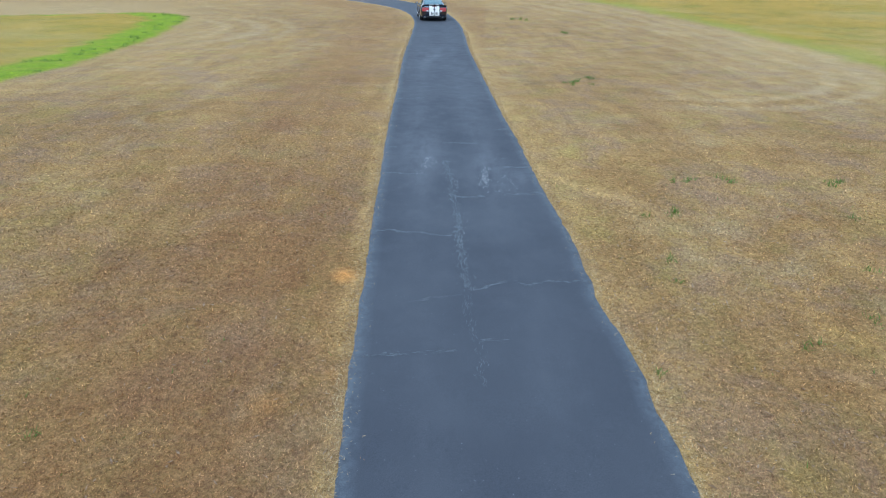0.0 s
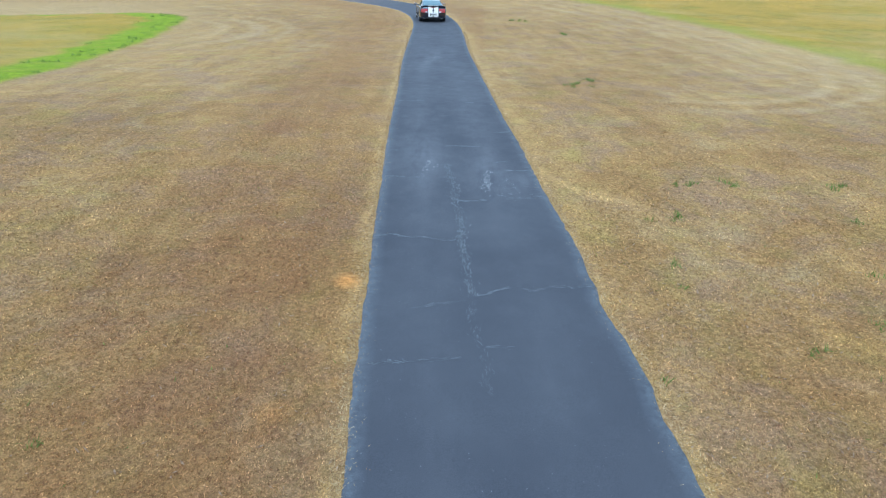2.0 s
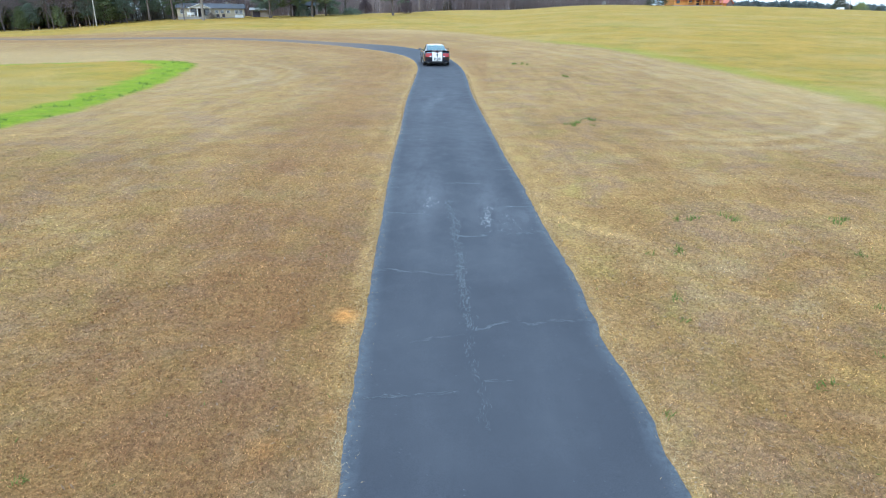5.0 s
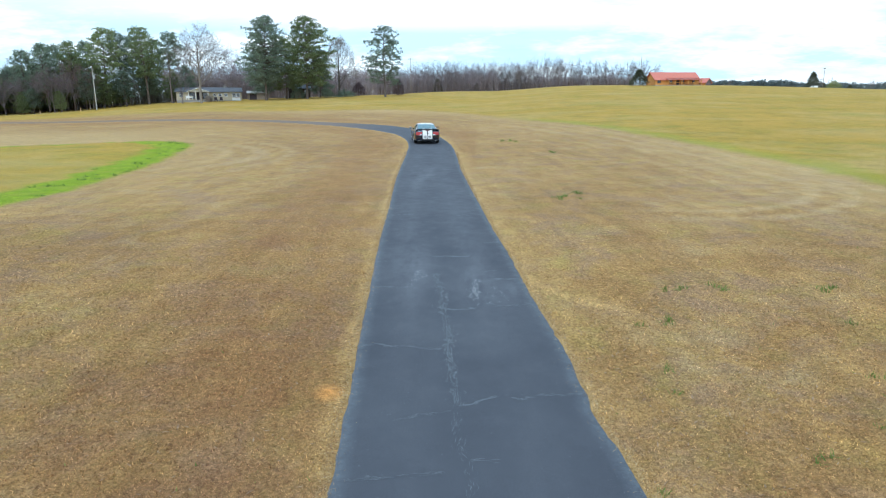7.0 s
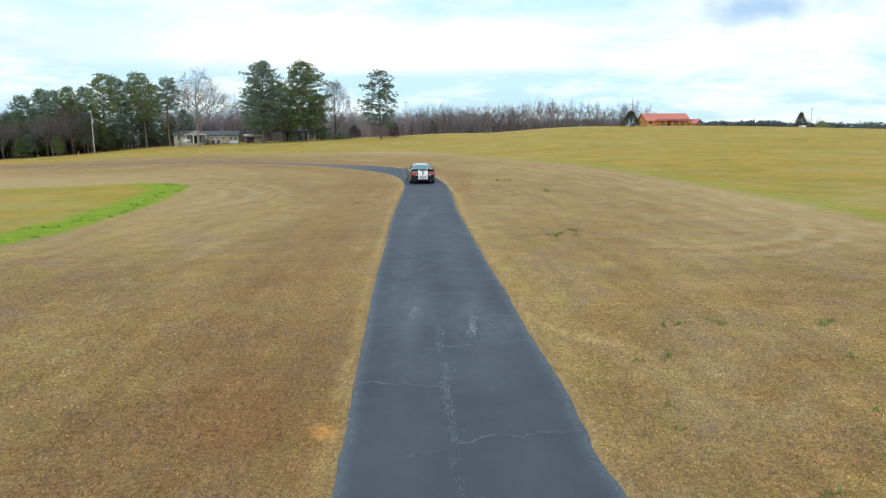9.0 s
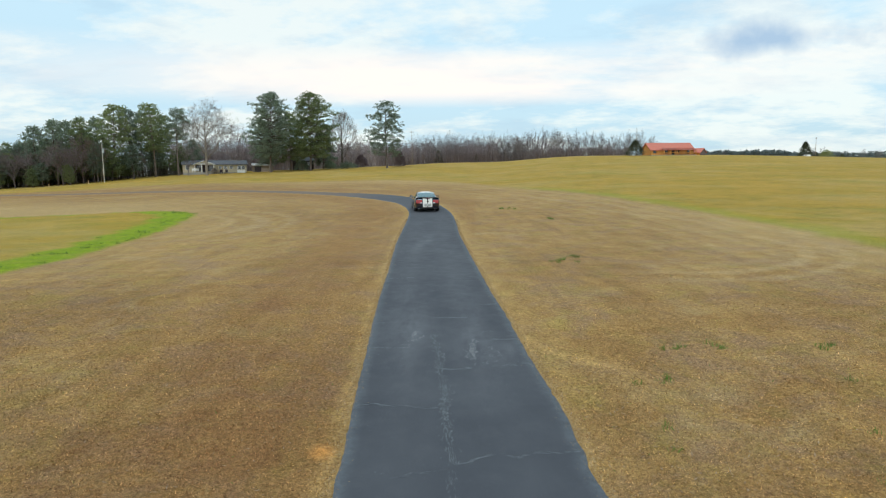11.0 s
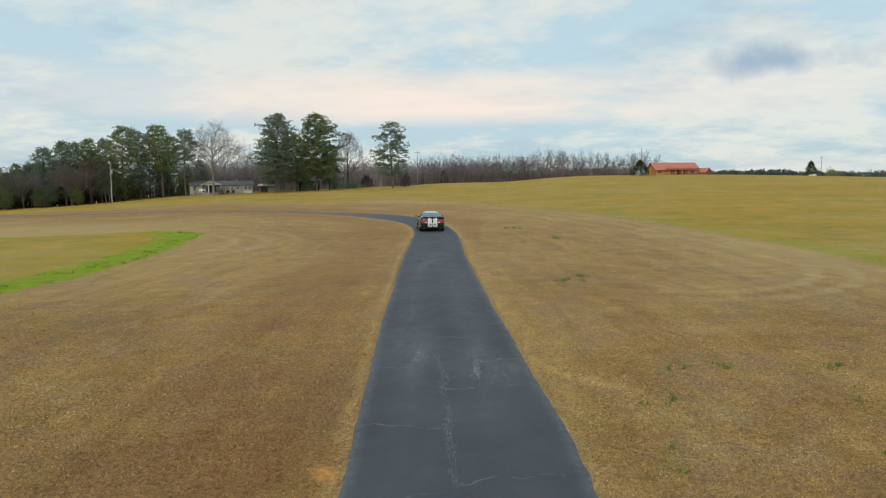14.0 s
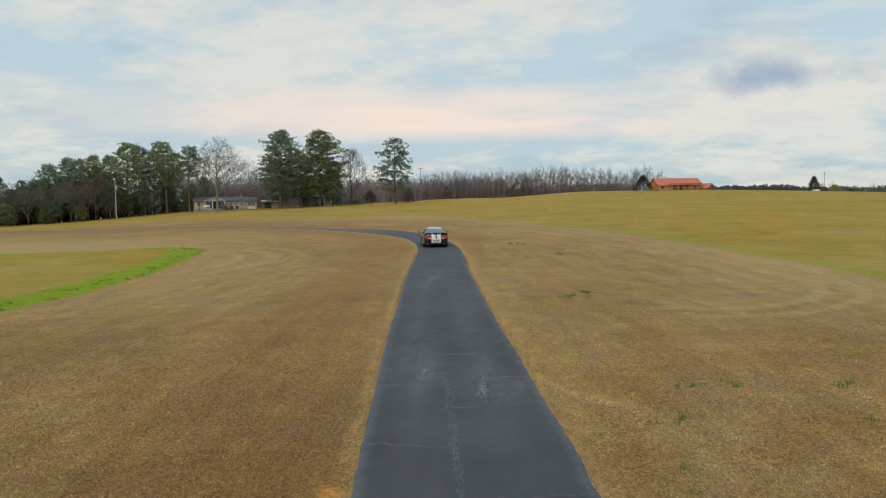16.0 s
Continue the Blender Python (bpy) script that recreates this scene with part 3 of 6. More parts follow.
def tube(verts, faces, a, b, ra, rb, seg=5):
    """A tapered limb from a to b, added to the lists."""
    a, b = Vector(a), Vector(b)
    w = (b - a).normalized()
    u = w.orthogonal().normalized()
    v = w.cross(u)
    k = len(verts)
    for p, r in ((a, ra), (b, rb)):
        for i in range(seg):
            t = 2 * math.pi * i / seg
            verts.append(p + u * (r * math.cos(t)) + v * (r * math.sin(t)))
    for i in range(seg):
        j = (i + 1) % seg
        faces.append((k + i, k + j, k + seg + j, k + seg + i))


def spray(verts, faces, c, r, n, rng, size=0.42, flat=0.6, out=None):
    """A clump of n small leaf blades in a flattened ball round c, facing outwards where a direction is given."""
    for _ in range(n):
        p = Vector((rng.gauss(0, 0.5), rng.gauss(0, 0.5), rng.gauss(0, 0.5 * flat))) * r + c
        d = Vector((rng.uniform(-1, 1), rng.uniform(-1, 1), rng.uniform(-0.4, 0.9))).normalized()
        e = d.orthogonal().normalized()
        e.rotate(Matrix.Rotation(rng.uniform(0, 6.3), 3, d))
        if out is not None:
            face = (out + Vector((rng.gauss(0, 0.45), rng.gauss(0, 0.45), 0.45 + rng.gauss(0, 0.45)))).normalized()
            d = face.cross(d).normalized()
            e = face.cross(d)
        L, W = size * rng.uniform(0.6, 1.3), size * rng.uniform(0.22, 0.42)
        k = len(verts)
        verts += [p - d * L * 0.5, p + e * W, p + d * L * 0.5, p - e * W]
        faces.append((k, k + 1, k + 2, k + 3))


def tuft(verts, faces, c, r, n, rng, size=0.34, flat=0.75):
    """A puff of n needle blades that stand out from c in all directions, most of them upwards."""
    for _ in range(n):
        d = Vector((rng.gauss(0, 1), rng.gauss(0, 1), rng.gauss(0.25, 0.8))).normalized()
        p = c + Vector((d.x, d.y, d.z * flat)) * r * rng.uniform(0.35, 1.0)
        d = (d + Vector((rng.gauss(0, 0.4), rng.gauss(0, 0.4), rng.gauss(0.2, 0.4)))).normalized()
        e = d.orthogonal().normalized()
        e.rotate(Matrix.Rotation(rng.uniform(0, 6.3), 3, d))
        L, W = size * rng.uniform(0.6, 1.3), size * rng.uniform(0.18, 0.36)
        k = len(verts)
        verts += [p - d * L * 0.5, p + e * W, p + d * L * 0.5, p - e * W]
        faces.append((k, k + 1, k + 2, k + 3))


def make_pine(h, base, reach, seed, label, top=0.35, lean=0.0, limbs=80, needles=None, side=None):
    """A loblolly pine: h high, a domed crown from base (share of h) up, widest at top of the crown's height; side: heading towards which its limbs are longer."""
    rng = random.Random(seed)
    tree = new("pine_tree")
    tv, tf, cv, cf = [], [], [], []
    bend = [Vector((lean * t * t + 0.22 * math.sin(3 * t + seed), 0.25 * math.cos(4 * t + seed), h * t * 0.985)) for t in np.linspace(0, 1, 9)]
    bend[0].z = -0.3
    r0 = 0.0145 * h
    for i in range(8):
        tube(tv, tf, bend[i], bend[i + 1], r0 * (1 - i / 8.6) + (0.06 if i == 0 else 0), r0 * (1 - (i + 1) / 8.6), 8)

    def on(t):
        i = min(7, int(t * 8))
        return bend[i].lerp(bend[i + 1], t * 8 - i)

    for k in range(limbs):
        u = ((k + rng.random()) / limbs) ** 1.05
        t = base + (0.97 - base) * u
        prof = 0.66 + 0.34 * math.sin(0.5 * math.pi * u / top) if u < top else max(0.0, 1 - ((u - top) / (1.01 - top)) ** 1.75) ** 0.80
        a = k * 2.399 + rng.gauss(0, 0.35)
        L = reach * prof * rng.uniform(0.58, 1.10) * (1 + (0.22 * math.cos(a - side) if side is not None else 0)) + 0.35
        s, rise = on(t), rng.uniform(-0.10, 0.16) + 0.55 * u * u
        way = Vector((math.cos(a), math.sin(a), rise))
        m, e = s + way * (0.5 * L) + Vector((0, 0, 0.05 * L)), s + way * L
        r = 0.018 + 0.016 * L
        tube(tv, tf, s, m, r, r * 0.65, 4)
        tube(tv, tf, m, e, r * 0.65, 0.014, 4)
        # needles gather in flattened pads towards the limb's end, with daylight between the pads
        n = 1 + int(L * rng.uniform(0.55, 0.95))
        for q in range(n):
            f = 1.0 - 0.62 * (q + 0.5 * rng.random()) / n
            p = (s.lerp(m, f * 2) if f < 0.5 else m.lerp(e, f * 2 - 1))
            c = p + Vector((rng.gauss(0, 0.12 * L), rng.gauss(0, 0.12 * L), abs(rng.gauss(0.10, 0.16))))
            tube(tv, tf, p, c, 0.026, 0.010, 3)
            wide = rng.uniform(0.50, 0.95) * (0.70 + 0.30 * min(1.0, L / 3))
            for _ in range(2 + int(3.2 * wide)):
                tuft(cv, cf, c + Vector((rng.gauss(0, 0.62 * wide), rng.gauss(0, 0.62 * wide), rng.gauss(0.05, 0.26 * wide))), rng.uniform(0.34, 0.62), 14, rng, 0.32)
    for q in range(6):
        tuft(cv, cf, on(0.97) + Vector((rng.gauss(0, 0.35), rng.gauss(0, 0.35), rng.uniform(-0.5, 0.3))), 0.5, 14, rng)
    for q in range(6):  # dead stubs below the crown
        t, a = rng.uniform(0.2, base + 0.05), rng.uniform(0, 6.28)
        s = on(t)
        tube(tv, tf, s, s + Vector((math.cos(a), math.sin(a), rng.uniform(-0.2, 0.3))) * rng.uniform(0.5, 1.8), 0.04, 0.012, 4)
    mesh_object("trunk", tv, tf, PINE_BARK, True, tree)
    mesh_object("crown", cv, cf, needles or NEEDLES, False, tree)
    return tagged(tree, label, "tree")


def make_bare(h, width, seed, label, fork=0.28, limbs=6, depth=6, spread=0.75, material=GREY_BARK, twigs=TWIG_PALE, leader=False, girth=0.014, lifted=0.05, fine=1):
    """A leafless broadleaf tree: limbs from fork (share of h) up that branch again and again into fine twigs; leader: one stem goes on to the top."""
    rng = random.Random(seed)
    tree = new("bare_tree")
    tv, tf, cv, cf = [], [], [], []

    def grow(p, way, length, r, left):
        r = max(r, 0.011)
        q, n = p, 2 if left > 2 else 1
        for i in range(n):
            way = (way + Vector((rng.gauss(0, 0.15), rng.gauss(0, 0.15), lifted + rng.gauss(0, 0.08)))).normalized()
            e = q + way * (length / n)
            ra, rb = r * (1 - 0.28 * i / n), r * (1 - 0.28 * (i + 1) / n)
            tube(tv if r > 0.035 else cv, tf if r > 0.035 else cf, q, e, ra, rb, 6 if r > 0.08 else (4 if r > 0.03 else 3))
            q = e
        if left == 0:
            for _ in range(fine):
                d = (way + Vector((rng.gauss(0, 0.6), rng.gauss(0, 0.6), rng.gauss(0.1, 0.5)))).normalized()
                tube(cv, cf, p.lerp(q, rng.uniform(0.3, 1)), q + d * rng.uniform(0.3, 0.8) * h / 15, 0.010, 0.005, 3)
            return
        for _ in range(2 if rng.random() < (0.45 if left > 2 else 0.15) else 3):
            u = way.orthogonal().normalized()
            u.rotate(Matrix.Rotation(rng.uniform(0, 6.283), 3, way))
            d = (way + u * rng.uniform(0.30, spread)).normalized()
            grow(p.lerp(q, rng.uniform(0.65, 1.0)), d, length * rng.uniform(0.62, 0.86), r * rng.uniform(0.52, 0.70), left - 1)

    r0 = girth * h
    top = Vector((rng.gauss(0, 0.1), rng.gauss(0, 0.1), h * (0.86 if leader else fork)))
    tube(tv, tf, (0, 0, -0.3), top, r0 * 1.25, r0 * (0.25 if leader else 0.95), 8)
    for i in range(limbs):
        a, t = i * 2.399 + rng.gauss(0, 0.3), (i + 0.5) / limbs
        if leader:
            s, r = Vector((0, 0, 0)).lerp(top, fork + (0.97 - fork) * t), r0 * 0.42 * (1 - 0.7 * t)
            grow(s, Vector((math.cos(a), math.sin(a), 0.85)).normalized(), h * 0.23 * (1.15 - 0.70 * t), r, depth)
        else:
            out = rng.uniform(0.5, 1.35) if i else 0.1
            grow(top - Vector((0, 0, rng.uniform(0, 0.06) * h)), Vector((math.cos(a) * out, math.sin(a) * out, 1.0)).normalized(), h * rng.uniform(0.20, 0.27), r0 * rng.uniform(0.45, 0.7), depth)
    every = np.array([tuple(v) for v in tv + cv])
    kz, kx = h / np.percentile(every[:, 2], 99.6), width / 2 / np.percentile(np.hypot(every[:, 0], every[:, 1]), 94)
    for group in (tv, cv):
        for v in group:
            k = float(smoothstep(0.10, 0.45, v.z / (h / kz)))
            v.x, v.y, v.z = v.x * (1 + (kx - 1) * k), v.y * (1 + (kx - 1) * k), v.z * (kz if v.z > 0 else 1)
    mesh_object("trunk", tv, tf, material, True, tree)
    mesh_object("twig_crown", cv, cf, twigs, False, tree)
    return tagged(tree, label, "tree")


def make_bush(h, w, seed, label, material=CEDAR, n=170, cone=0.6, name="bush"):
    rng = random.Random(seed)
    bush = new(name)
    tv, tf, cv, cf = [], [], [], []
    tube(tv, tf, (0, 0, -0.2), (0, 0, h * 0.7), 0.09, 0.03, 6)
    for k in range(n):
        t = rng.random() ** 0.8
        prof = (1 - cone * t) * math.sin(math.pi * min(1, 0.22 + 0.8 * t) ** 0.8) ** 0.5 if t < 0.97 else 0.1
        a, r = rng.uniform(0, 6.28), w * 0.5 * prof * rng.uniform(0.55, 1.05)
        c = Vector((math.cos(a) * r, math.sin(a) * r, 0.1 + t * h * 0.95))
        if k % 9 == 0:
            tube(tv, tf, (0, 0, c.z * 0.6), c, 0.03, 0.01, 4)
        spray(cv, cf, c, 0.30 + 0.04 * w, 12, rng, 0.30, 1.0)
    mesh_object("stem", tv, tf, PINE_BARK, True, bush)
    mesh_object("leaves", cv, cf, material, False, bush)
    return tagged(bush, label, "bush")


def stand(ob, x, y, turn=0.0, s=1.0, sz=None):
    ob.scale = (s, s, sz or s)
    ob.matrix_basis = pose(x, y, gz(x, y), 0, 0, turn) @ Matrix.Diagonal((s, s, sz or s, 1))
    return ob


def again(ob, x, y, turn, s, sz=None, label=""):
    c = copy_thing(ob, pose(x, y, gz(x, y), 0, 0, turn))
    c.scale = (s, s, sz or s)
    if label:
        tagged(c, label)
    return c


def brushwood(name, label, spans, seed, material, density, blade=0.05):
    """A thicket: upright twigs with side shoots, along spans of (heading0, heading1, near, far, height0, height1)."""
    rng = np.random.default_rng(seed)
    V, F = [], []
    k = 0
    for a0, a1, d0, d1, h0, h1 in spans:
        n = int(density * abs(a1 - a0) * (d0 + d1) / 2)
        t = rng.random(n)
        az, d = a0 + (a1 - a0) * t, d0 + (d1 - d0) * rng.random(n)
        x, y = d * np.sin(az), d * np.cos(az)
        z = ground_z(x, y)
        lump = np.array([noise.noise((q * 70, seed, w * 0.05)) + 0.6 * noise.noise((q * 210, seed, w * 0.1)) for q, w in zip(az, d)])
        h = (h0 + (h1 - h0) * t) * rng.uniform(0.45, 1.0, n) ** 0.7 * np.clip(0.82 + 0.38 * lump, 0.4, 1.25)
        for i in range(n):
            lean = rng.normal(0, 0.10, 2) * h[i]
            wv = blade * rng.uniform(0.6, 1.6)
            ang = rng.uniform(0, math.pi)
            cx, cy = math.cos(ang) * wv, math.sin(ang) * wv
            base, tip = np.array((x[i], y[i], z[i] - 0.2)), np.array((x[i] + lean[0], y[i] + lean[1], z[i] + h[i]))
            V += [base + (cx, cy, 0), base - (cx, cy, 0), tip]
            F.append((k, k + 1, k + 2))
            k += 3
            for _ in range(7):
                u = rng.uniform(0.25, 0.95)
                s = base + (tip - base) * u
                q = s + np.array((rng.normal(0, 0.16), rng.normal(0, 0.16), rng.uniform(0.05, 0.28))) * h[i]
                V += [s + (cx, cy, 0), s - (cx, cy, 0), q]
                F.append((k, k + 1, k + 2))
                k += 3
    ob = mesh_object(name, V, F, material)
    return tagged(ob, label, "thicket", kind="stuff")


# the two big pines by the house and the lone one on the lawn
stand(make_pine(19.7, 0.19, 5.7, 11, "tall dark green pine with a broad domed crown beside a farmhouse", 0.32, 0.3, 150), -52.0, 156.5)
stand(make_pine(19.6, 0.17, 6.0, 12, "tall olive-green pine with a full ragged crown beside a farmhouse", 0.34, -0.3, 158, NEEDLES_OLIVE, 0.0), -42.7, 159.3)
stand(make_pine(15.2, 0.14, 4.6, 13, "green pine filling the gap between two taller pines", 0.4, 0, 90, NEEDLES_OLIVE), -49.8, 165.0)
stand(make_pine(12.0, 0.10, 3.6, 14, "green pine with low spreading limbs at the edge of a lawn", 0.35, 0.4, 80), -41.3, 166.0)
stand(make_pine(12.5, 0.10, 3.8, 15, "dark green pine half hidden behind a farmhouse", 0.35, 0, 80), -56.2, 166.0)
LONE = make_pine(16.7, 0.17, 4.5, 16, "lone green pine with layered limbs on a bare trunk", 0.38, 0.2, 74)
stand(LONE, -23.0, 158.2, 40)

# the pine wood beyond the drive
WOOD = [make_pine(17.0, 0.34, 3.3, 21, "tall olive-green pine in a dense wood edge", 0.45, 0, 74, NEEDLES_OLIVE), make_pine(16.0, 0.22, 3.5, 22, "dark green pine in a dense wood edge", 0.40, 0.4, 84),
        make_pine(15.0, 0.10, 3.4, 23, "full-crowned green pine in a dense wood edge", 0.30, 0, 90, NEEDLES_OLIVE), make_pine(18.0, 0.52, 3.2, 24, "high-crowned pine on a long bare trunk", 0.40, -0.5, 58)]
for k, w_ in enumerate(WOOD):
    tagged(w_, group="pines of the wood")
WOOD_H = (17.0, 16.0, 15.0, 18.0)
LEAD = [(-102.6, 128.9, 8.0, 1), (-102.7, 132.6, 7.6, 2), (-103.2, 137.3, 10.0, 1), (-98.4, 135.9, 13.4, 1), (-94.2, 136.4, 14.6, 1), (-95.6, 142.7, 14.6, 1), (-90.9, 141.0, 15.0, 2),
        (-92.6, 149.4, 15.4, 1), (-86.2, 146.3, 17.9, 0), (-87.5, 154.7, 17.4, 3), (-87.0, 159.6, 16.8, 1), (-80.0, 152.0, 17.9, 0), (-83.4, 163.8, 16.1, 2), (-74.6, 153.6, 16.6, 3)]
first = [True] * 4
for i, (x, y, h, k) in enumerate(LEAD):
    s = h / WOOD_H[k]
    if first[k]:
        stand(WOOD[k], x, y, 40 * i, max(s, 0.75), s)
        first[k] = False
    else:
        again(WOOD[k], x, y, 40 * i, max(s, 0.75), s)
rng = random.Random(5)
for i in range(30):  # deeper ranks, lower towards the far end
    u = rng.random()
    az, d = -0.80 + 0.235 * u, rng.uniform(178, 206)
    lim = 6.0 + 11.0 * min(1, max(0, (az + 0.74) / 0.24))
    h = lim * rng.uniform(0.72, 0.98)
    k = rng.randrange(4)
    again(WOOD[k], d * math.sin(az), d * math.cos(az), rng.uniform(0, 360), max(0.7, h / WOOD_H[k]), h / WOOD_H[k])

# leafless trees
BARE = make_bare(17.2, 14.6, 31, "large leafless oak with a wide pale crown before a farmhouse", 0.27, 22, 5, 0.90, leader=True, girth=0.017, lifted=0.0, fine=1)
stand(BARE, -63.4, 144.5)
stand(make_bare(15.4, 11.0, 37, "leafless tree with an upright egg-shaped crown on a lawn", 0.16, 34, 4, 0.80, leader=True, fine=2), -37.2, 171.3)
BARE_B = make_bare(11.0, 7.4, 33, "leafless grey hedgerow tree at a field edge", 0.22, 6, 5, 0.8, HEDGE_TWIG, HEDGE_TWIG, lifted=0.02, fine=0)
stand(BARE_B, -71.5, 187.0, 0, 1.45, 1.4)
again(BARE_B, -82.0, 178.5, 70, 1.4, 1.45)
again(BARE_B, -66.5, 193.0, 200, 1.3, 1.2)
again(BARE_B, -60.5, 190.0, 300, 1.2, 1.15)
again(BARE_B, -110.8, 147.8, 120, 1.0, 1.1)
again(BARE_B, -104.0, 149.5, 10, 1.2, 1.25)
again(BARE_B, -68.0, 145.0, 33, 0.75, 0.85, "slim leafless tree before a farmhouse")
SAPLING_TREE = make_bare(9.0, 7.0, 35, "brown leafless young tree before a pine wood", 0.12, 18, 4, 0.9, SAPLING, SAPLING, True, 0.009, 0.0, 1)
SAPLING_B = make_bare(8.5, 7.5, 36, "purple-grey leafless tree before a pine wood", 0.20, 7, 4, 0.95, TWIG, TWIG, False, 0.010, 0.0, 2)
stand(SAPLING_B, 160 * math.sin(-0.598), 160 * math.cos(-0.598), 20, 1.15)
stand(SAPLING_TREE, 162 * math.sin(-0.685), 162 * math.cos(-0.685), 0, 0.8)
for i, (az, d, s) in enumerate(((-0.668, 163, 0.88), (-0.652, 161, 1.0), (-0.640, 164, 0.86), (-0.604, 162, 1.0), (-0.590, 161, 1.15), (-0.574, 163, 1.2), (-0.560, 164, 1.05), (-0.543, 168, 0.8), (-0.505, 170, 0.7),
                                (-0.697, 163, 0.8), (-0.660, 168, 1.1), (-0.625, 165, 0.8), (-0.582, 167, 1.2), (-0.552, 171, 1.1), (-0.530, 174, 1.0), (-0.515, 178, 1.0), (-0.490, 180, 0.9), (-0.475, 184, 0.9), (-0.46, 188, 0.9))):
    again(SAPLING_B if i % 3 == 1 else SAPLING_TREE, d * math.sin(az), d * math.cos(az), 67 * i, s)
BARE_C = make_bare(10.5, 8.0, 34, "small leafless hedgerow tree with a rounded crown", 0.18, 7, 5, 0.85, HEDGE_TWIG, HEDGE_TWIG, lifted=0.0, fine=0)
stand(BARE_C, 20.0, 262.0, 0)
for i in range(30):
    t = i / 29
    az = 0.050 + 0.183 * t + rng.uniform(-0.004, 0.004)
    d = 262 + rng.uniform(-8, 14)
    s = rng.uniform(0.78, 1.12) * (0.80 + 0.30 * math.sin(math.pi * min(1, 0.2 + t)))
    again((BARE_B, BARE_C)[i % 2], d * math.sin(az), d * math.cos(az), rng.uniform(0, 360), s)
for i in range(44):
    az = -0.165 + 0.235 * i / 43 + rng.uniform(-0.004, 0.004)
    d = 268 + rng.uniform(-8, 16)
    again((BARE_C, BARE_B)[i % 2], d * math.sin(az), d * math.cos(az), rng.uniform(0, 360), rng.uniform(0.92, 1.22))
for az, d, s in ((0.470, 330, 0.45), (0.482, 340, 0.5), (0.528, 330, 0.42), (0.545, 345, 0.4), (0.57, 340, 0.4), (0.245, 265, 0.95), (0.262, 270, 0.8), (0.36, 300, 0.3)):
    again(BARE_C, d * math.sin(az), d * math.cos(az), 400 * az, s)

# bushes and small evergreens
stand(make_bush(3.2, 4.4, 41, "rounded brown-purple bush on a lawn", AZALEA, cone=0.35), -32.7, 174.8)
stand(make_bush(4.0, 3.6, 42, "upright brown-purple bush beside a pine", AZALEA, cone=0.5), -21.2, 170.6)
CEDAR_TREE = make_bush(7.4, 6.0, 43, "dark green cedar in a leafless hedgerow", cone=0.55, name="cedar_tree", n=420)
stand(CEDAR_TREE, -16.6, 259.0, 0, 0.75, 0.72)
again(CEDAR_TREE, 49.6, 205.0, 50, 1.10, 0.66, "dark rounded cedar beside an orange house")
again(CEDAR_TREE, -1.0, 262.0, 20, 0.4, 0.5)
again(CEDAR_TREE, 133.0, 267.5, 20, 0.95, 0.86, "dark evergreen standing alone on the ridge")
again(CEDAR_TREE, 150.0, 292.0, 90, 0.5, 0.36)
again(CEDAR_TREE, 158.0, 286.0, 90, 0.45, 0.3)
stand(make_bush(2.0, 3.6, 44, "low green shrub at the foot of the pines", NEEDLES, 90, 0.3), -38.5, 163.0)
stand(make_bush(1.3, 5.5, 45, "low green hedge at the lawn's edge", NEEDLES, 110, 0.2), -34.5, 165.5)
stand(make_bush(3.4, 7.0, 46, "pale spring-green shrub on the ridge", SPRING, 150, 0.3), 153.5, 290.0)
stand(make_bush(2.6, 4.0, 47, "dark low bush beneath the pines", NEEDLES, 80, 0.3), -45.5, 161.5)


brushwood("thicket", "grey-brown leafless thicket along the far field edge", [(-0.165, 0.03, 256, 285, 10.4, 9.4), (0.03, 0.23, 262, 290, 6.6, 4.4)], 3, TWIG, 78, 0.05)
brushwood("thicket", "brown leafless scrub behind the farmhouse lawn", [(-0.46, -0.28, 192, 222, 11.5, 10.5), (-0.28, -0.165, 205, 240, 9.5, 10.0)], 4, TWIG, 60, 0.07)
brushwood("undergrowth", "dark tangled undergrowth beneath the pine wood", [(-0.80, -0.56, 168, 196, 6.0, 8.0), (-0.56, -0.45, 180, 196, 5.5, 4.5)], 6, SCRUB, 45, 0.09)
for i in range(36):  # young pines and thickets that close the wood's foot
    t = (i + rng.random()) / 36
    az, d = -0.76 + 0.225 * t, 166 + 10 * t + rng.uniform(0, 9)
    again(WOOD[2 if i % 3 else 1], d * math.sin(az), d * math.cos(az), rng.uniform(0, 360), rng.uniform(0.5, 0.75), rng.uniform(0.34, 0.70), "young bushy pine at a wood edge")
for i in range(10):
    az, d = -0.625 + 0.125 * (i + rng.random()) / 10, rng.uniform(163, 176)
    again(WOOD[(2, 1, 2, 0)[i % 4]], d * math.sin(az), d * math.cos(az), rng.uniform(0, 360), rng.uniform(0.55, 0.8), rng.uniform(0.34, 0.58), "half-grown pine among taller pines")
for i in range(9):
    az, d = rng.uniform(-0.74, -0.58), rng.uniform(158, 163)
    again(WOOD[2 if i % 3 else 1], d * math.sin(az), d * math.cos(az), rng.uniform(0, 360), rng.uniform(0.35, 0.55), rng.uniform(0.16, 0.34), "small bushy pine before a pine wood")
for i in range(3):
    t = (i + rng.random()) / 3
    az, d = -0.50 + 0.09 * t, 170 + rng.uniform(0, 12)
    again(WOOD[2 if i % 2 else 1], d * math.sin(az), d * math.cos(az), rng.uniform(0, 360), rng.uniform(0.6, 0.85), rng.uniform(0.40, 0.66), "young bushy pine at a wood edge")


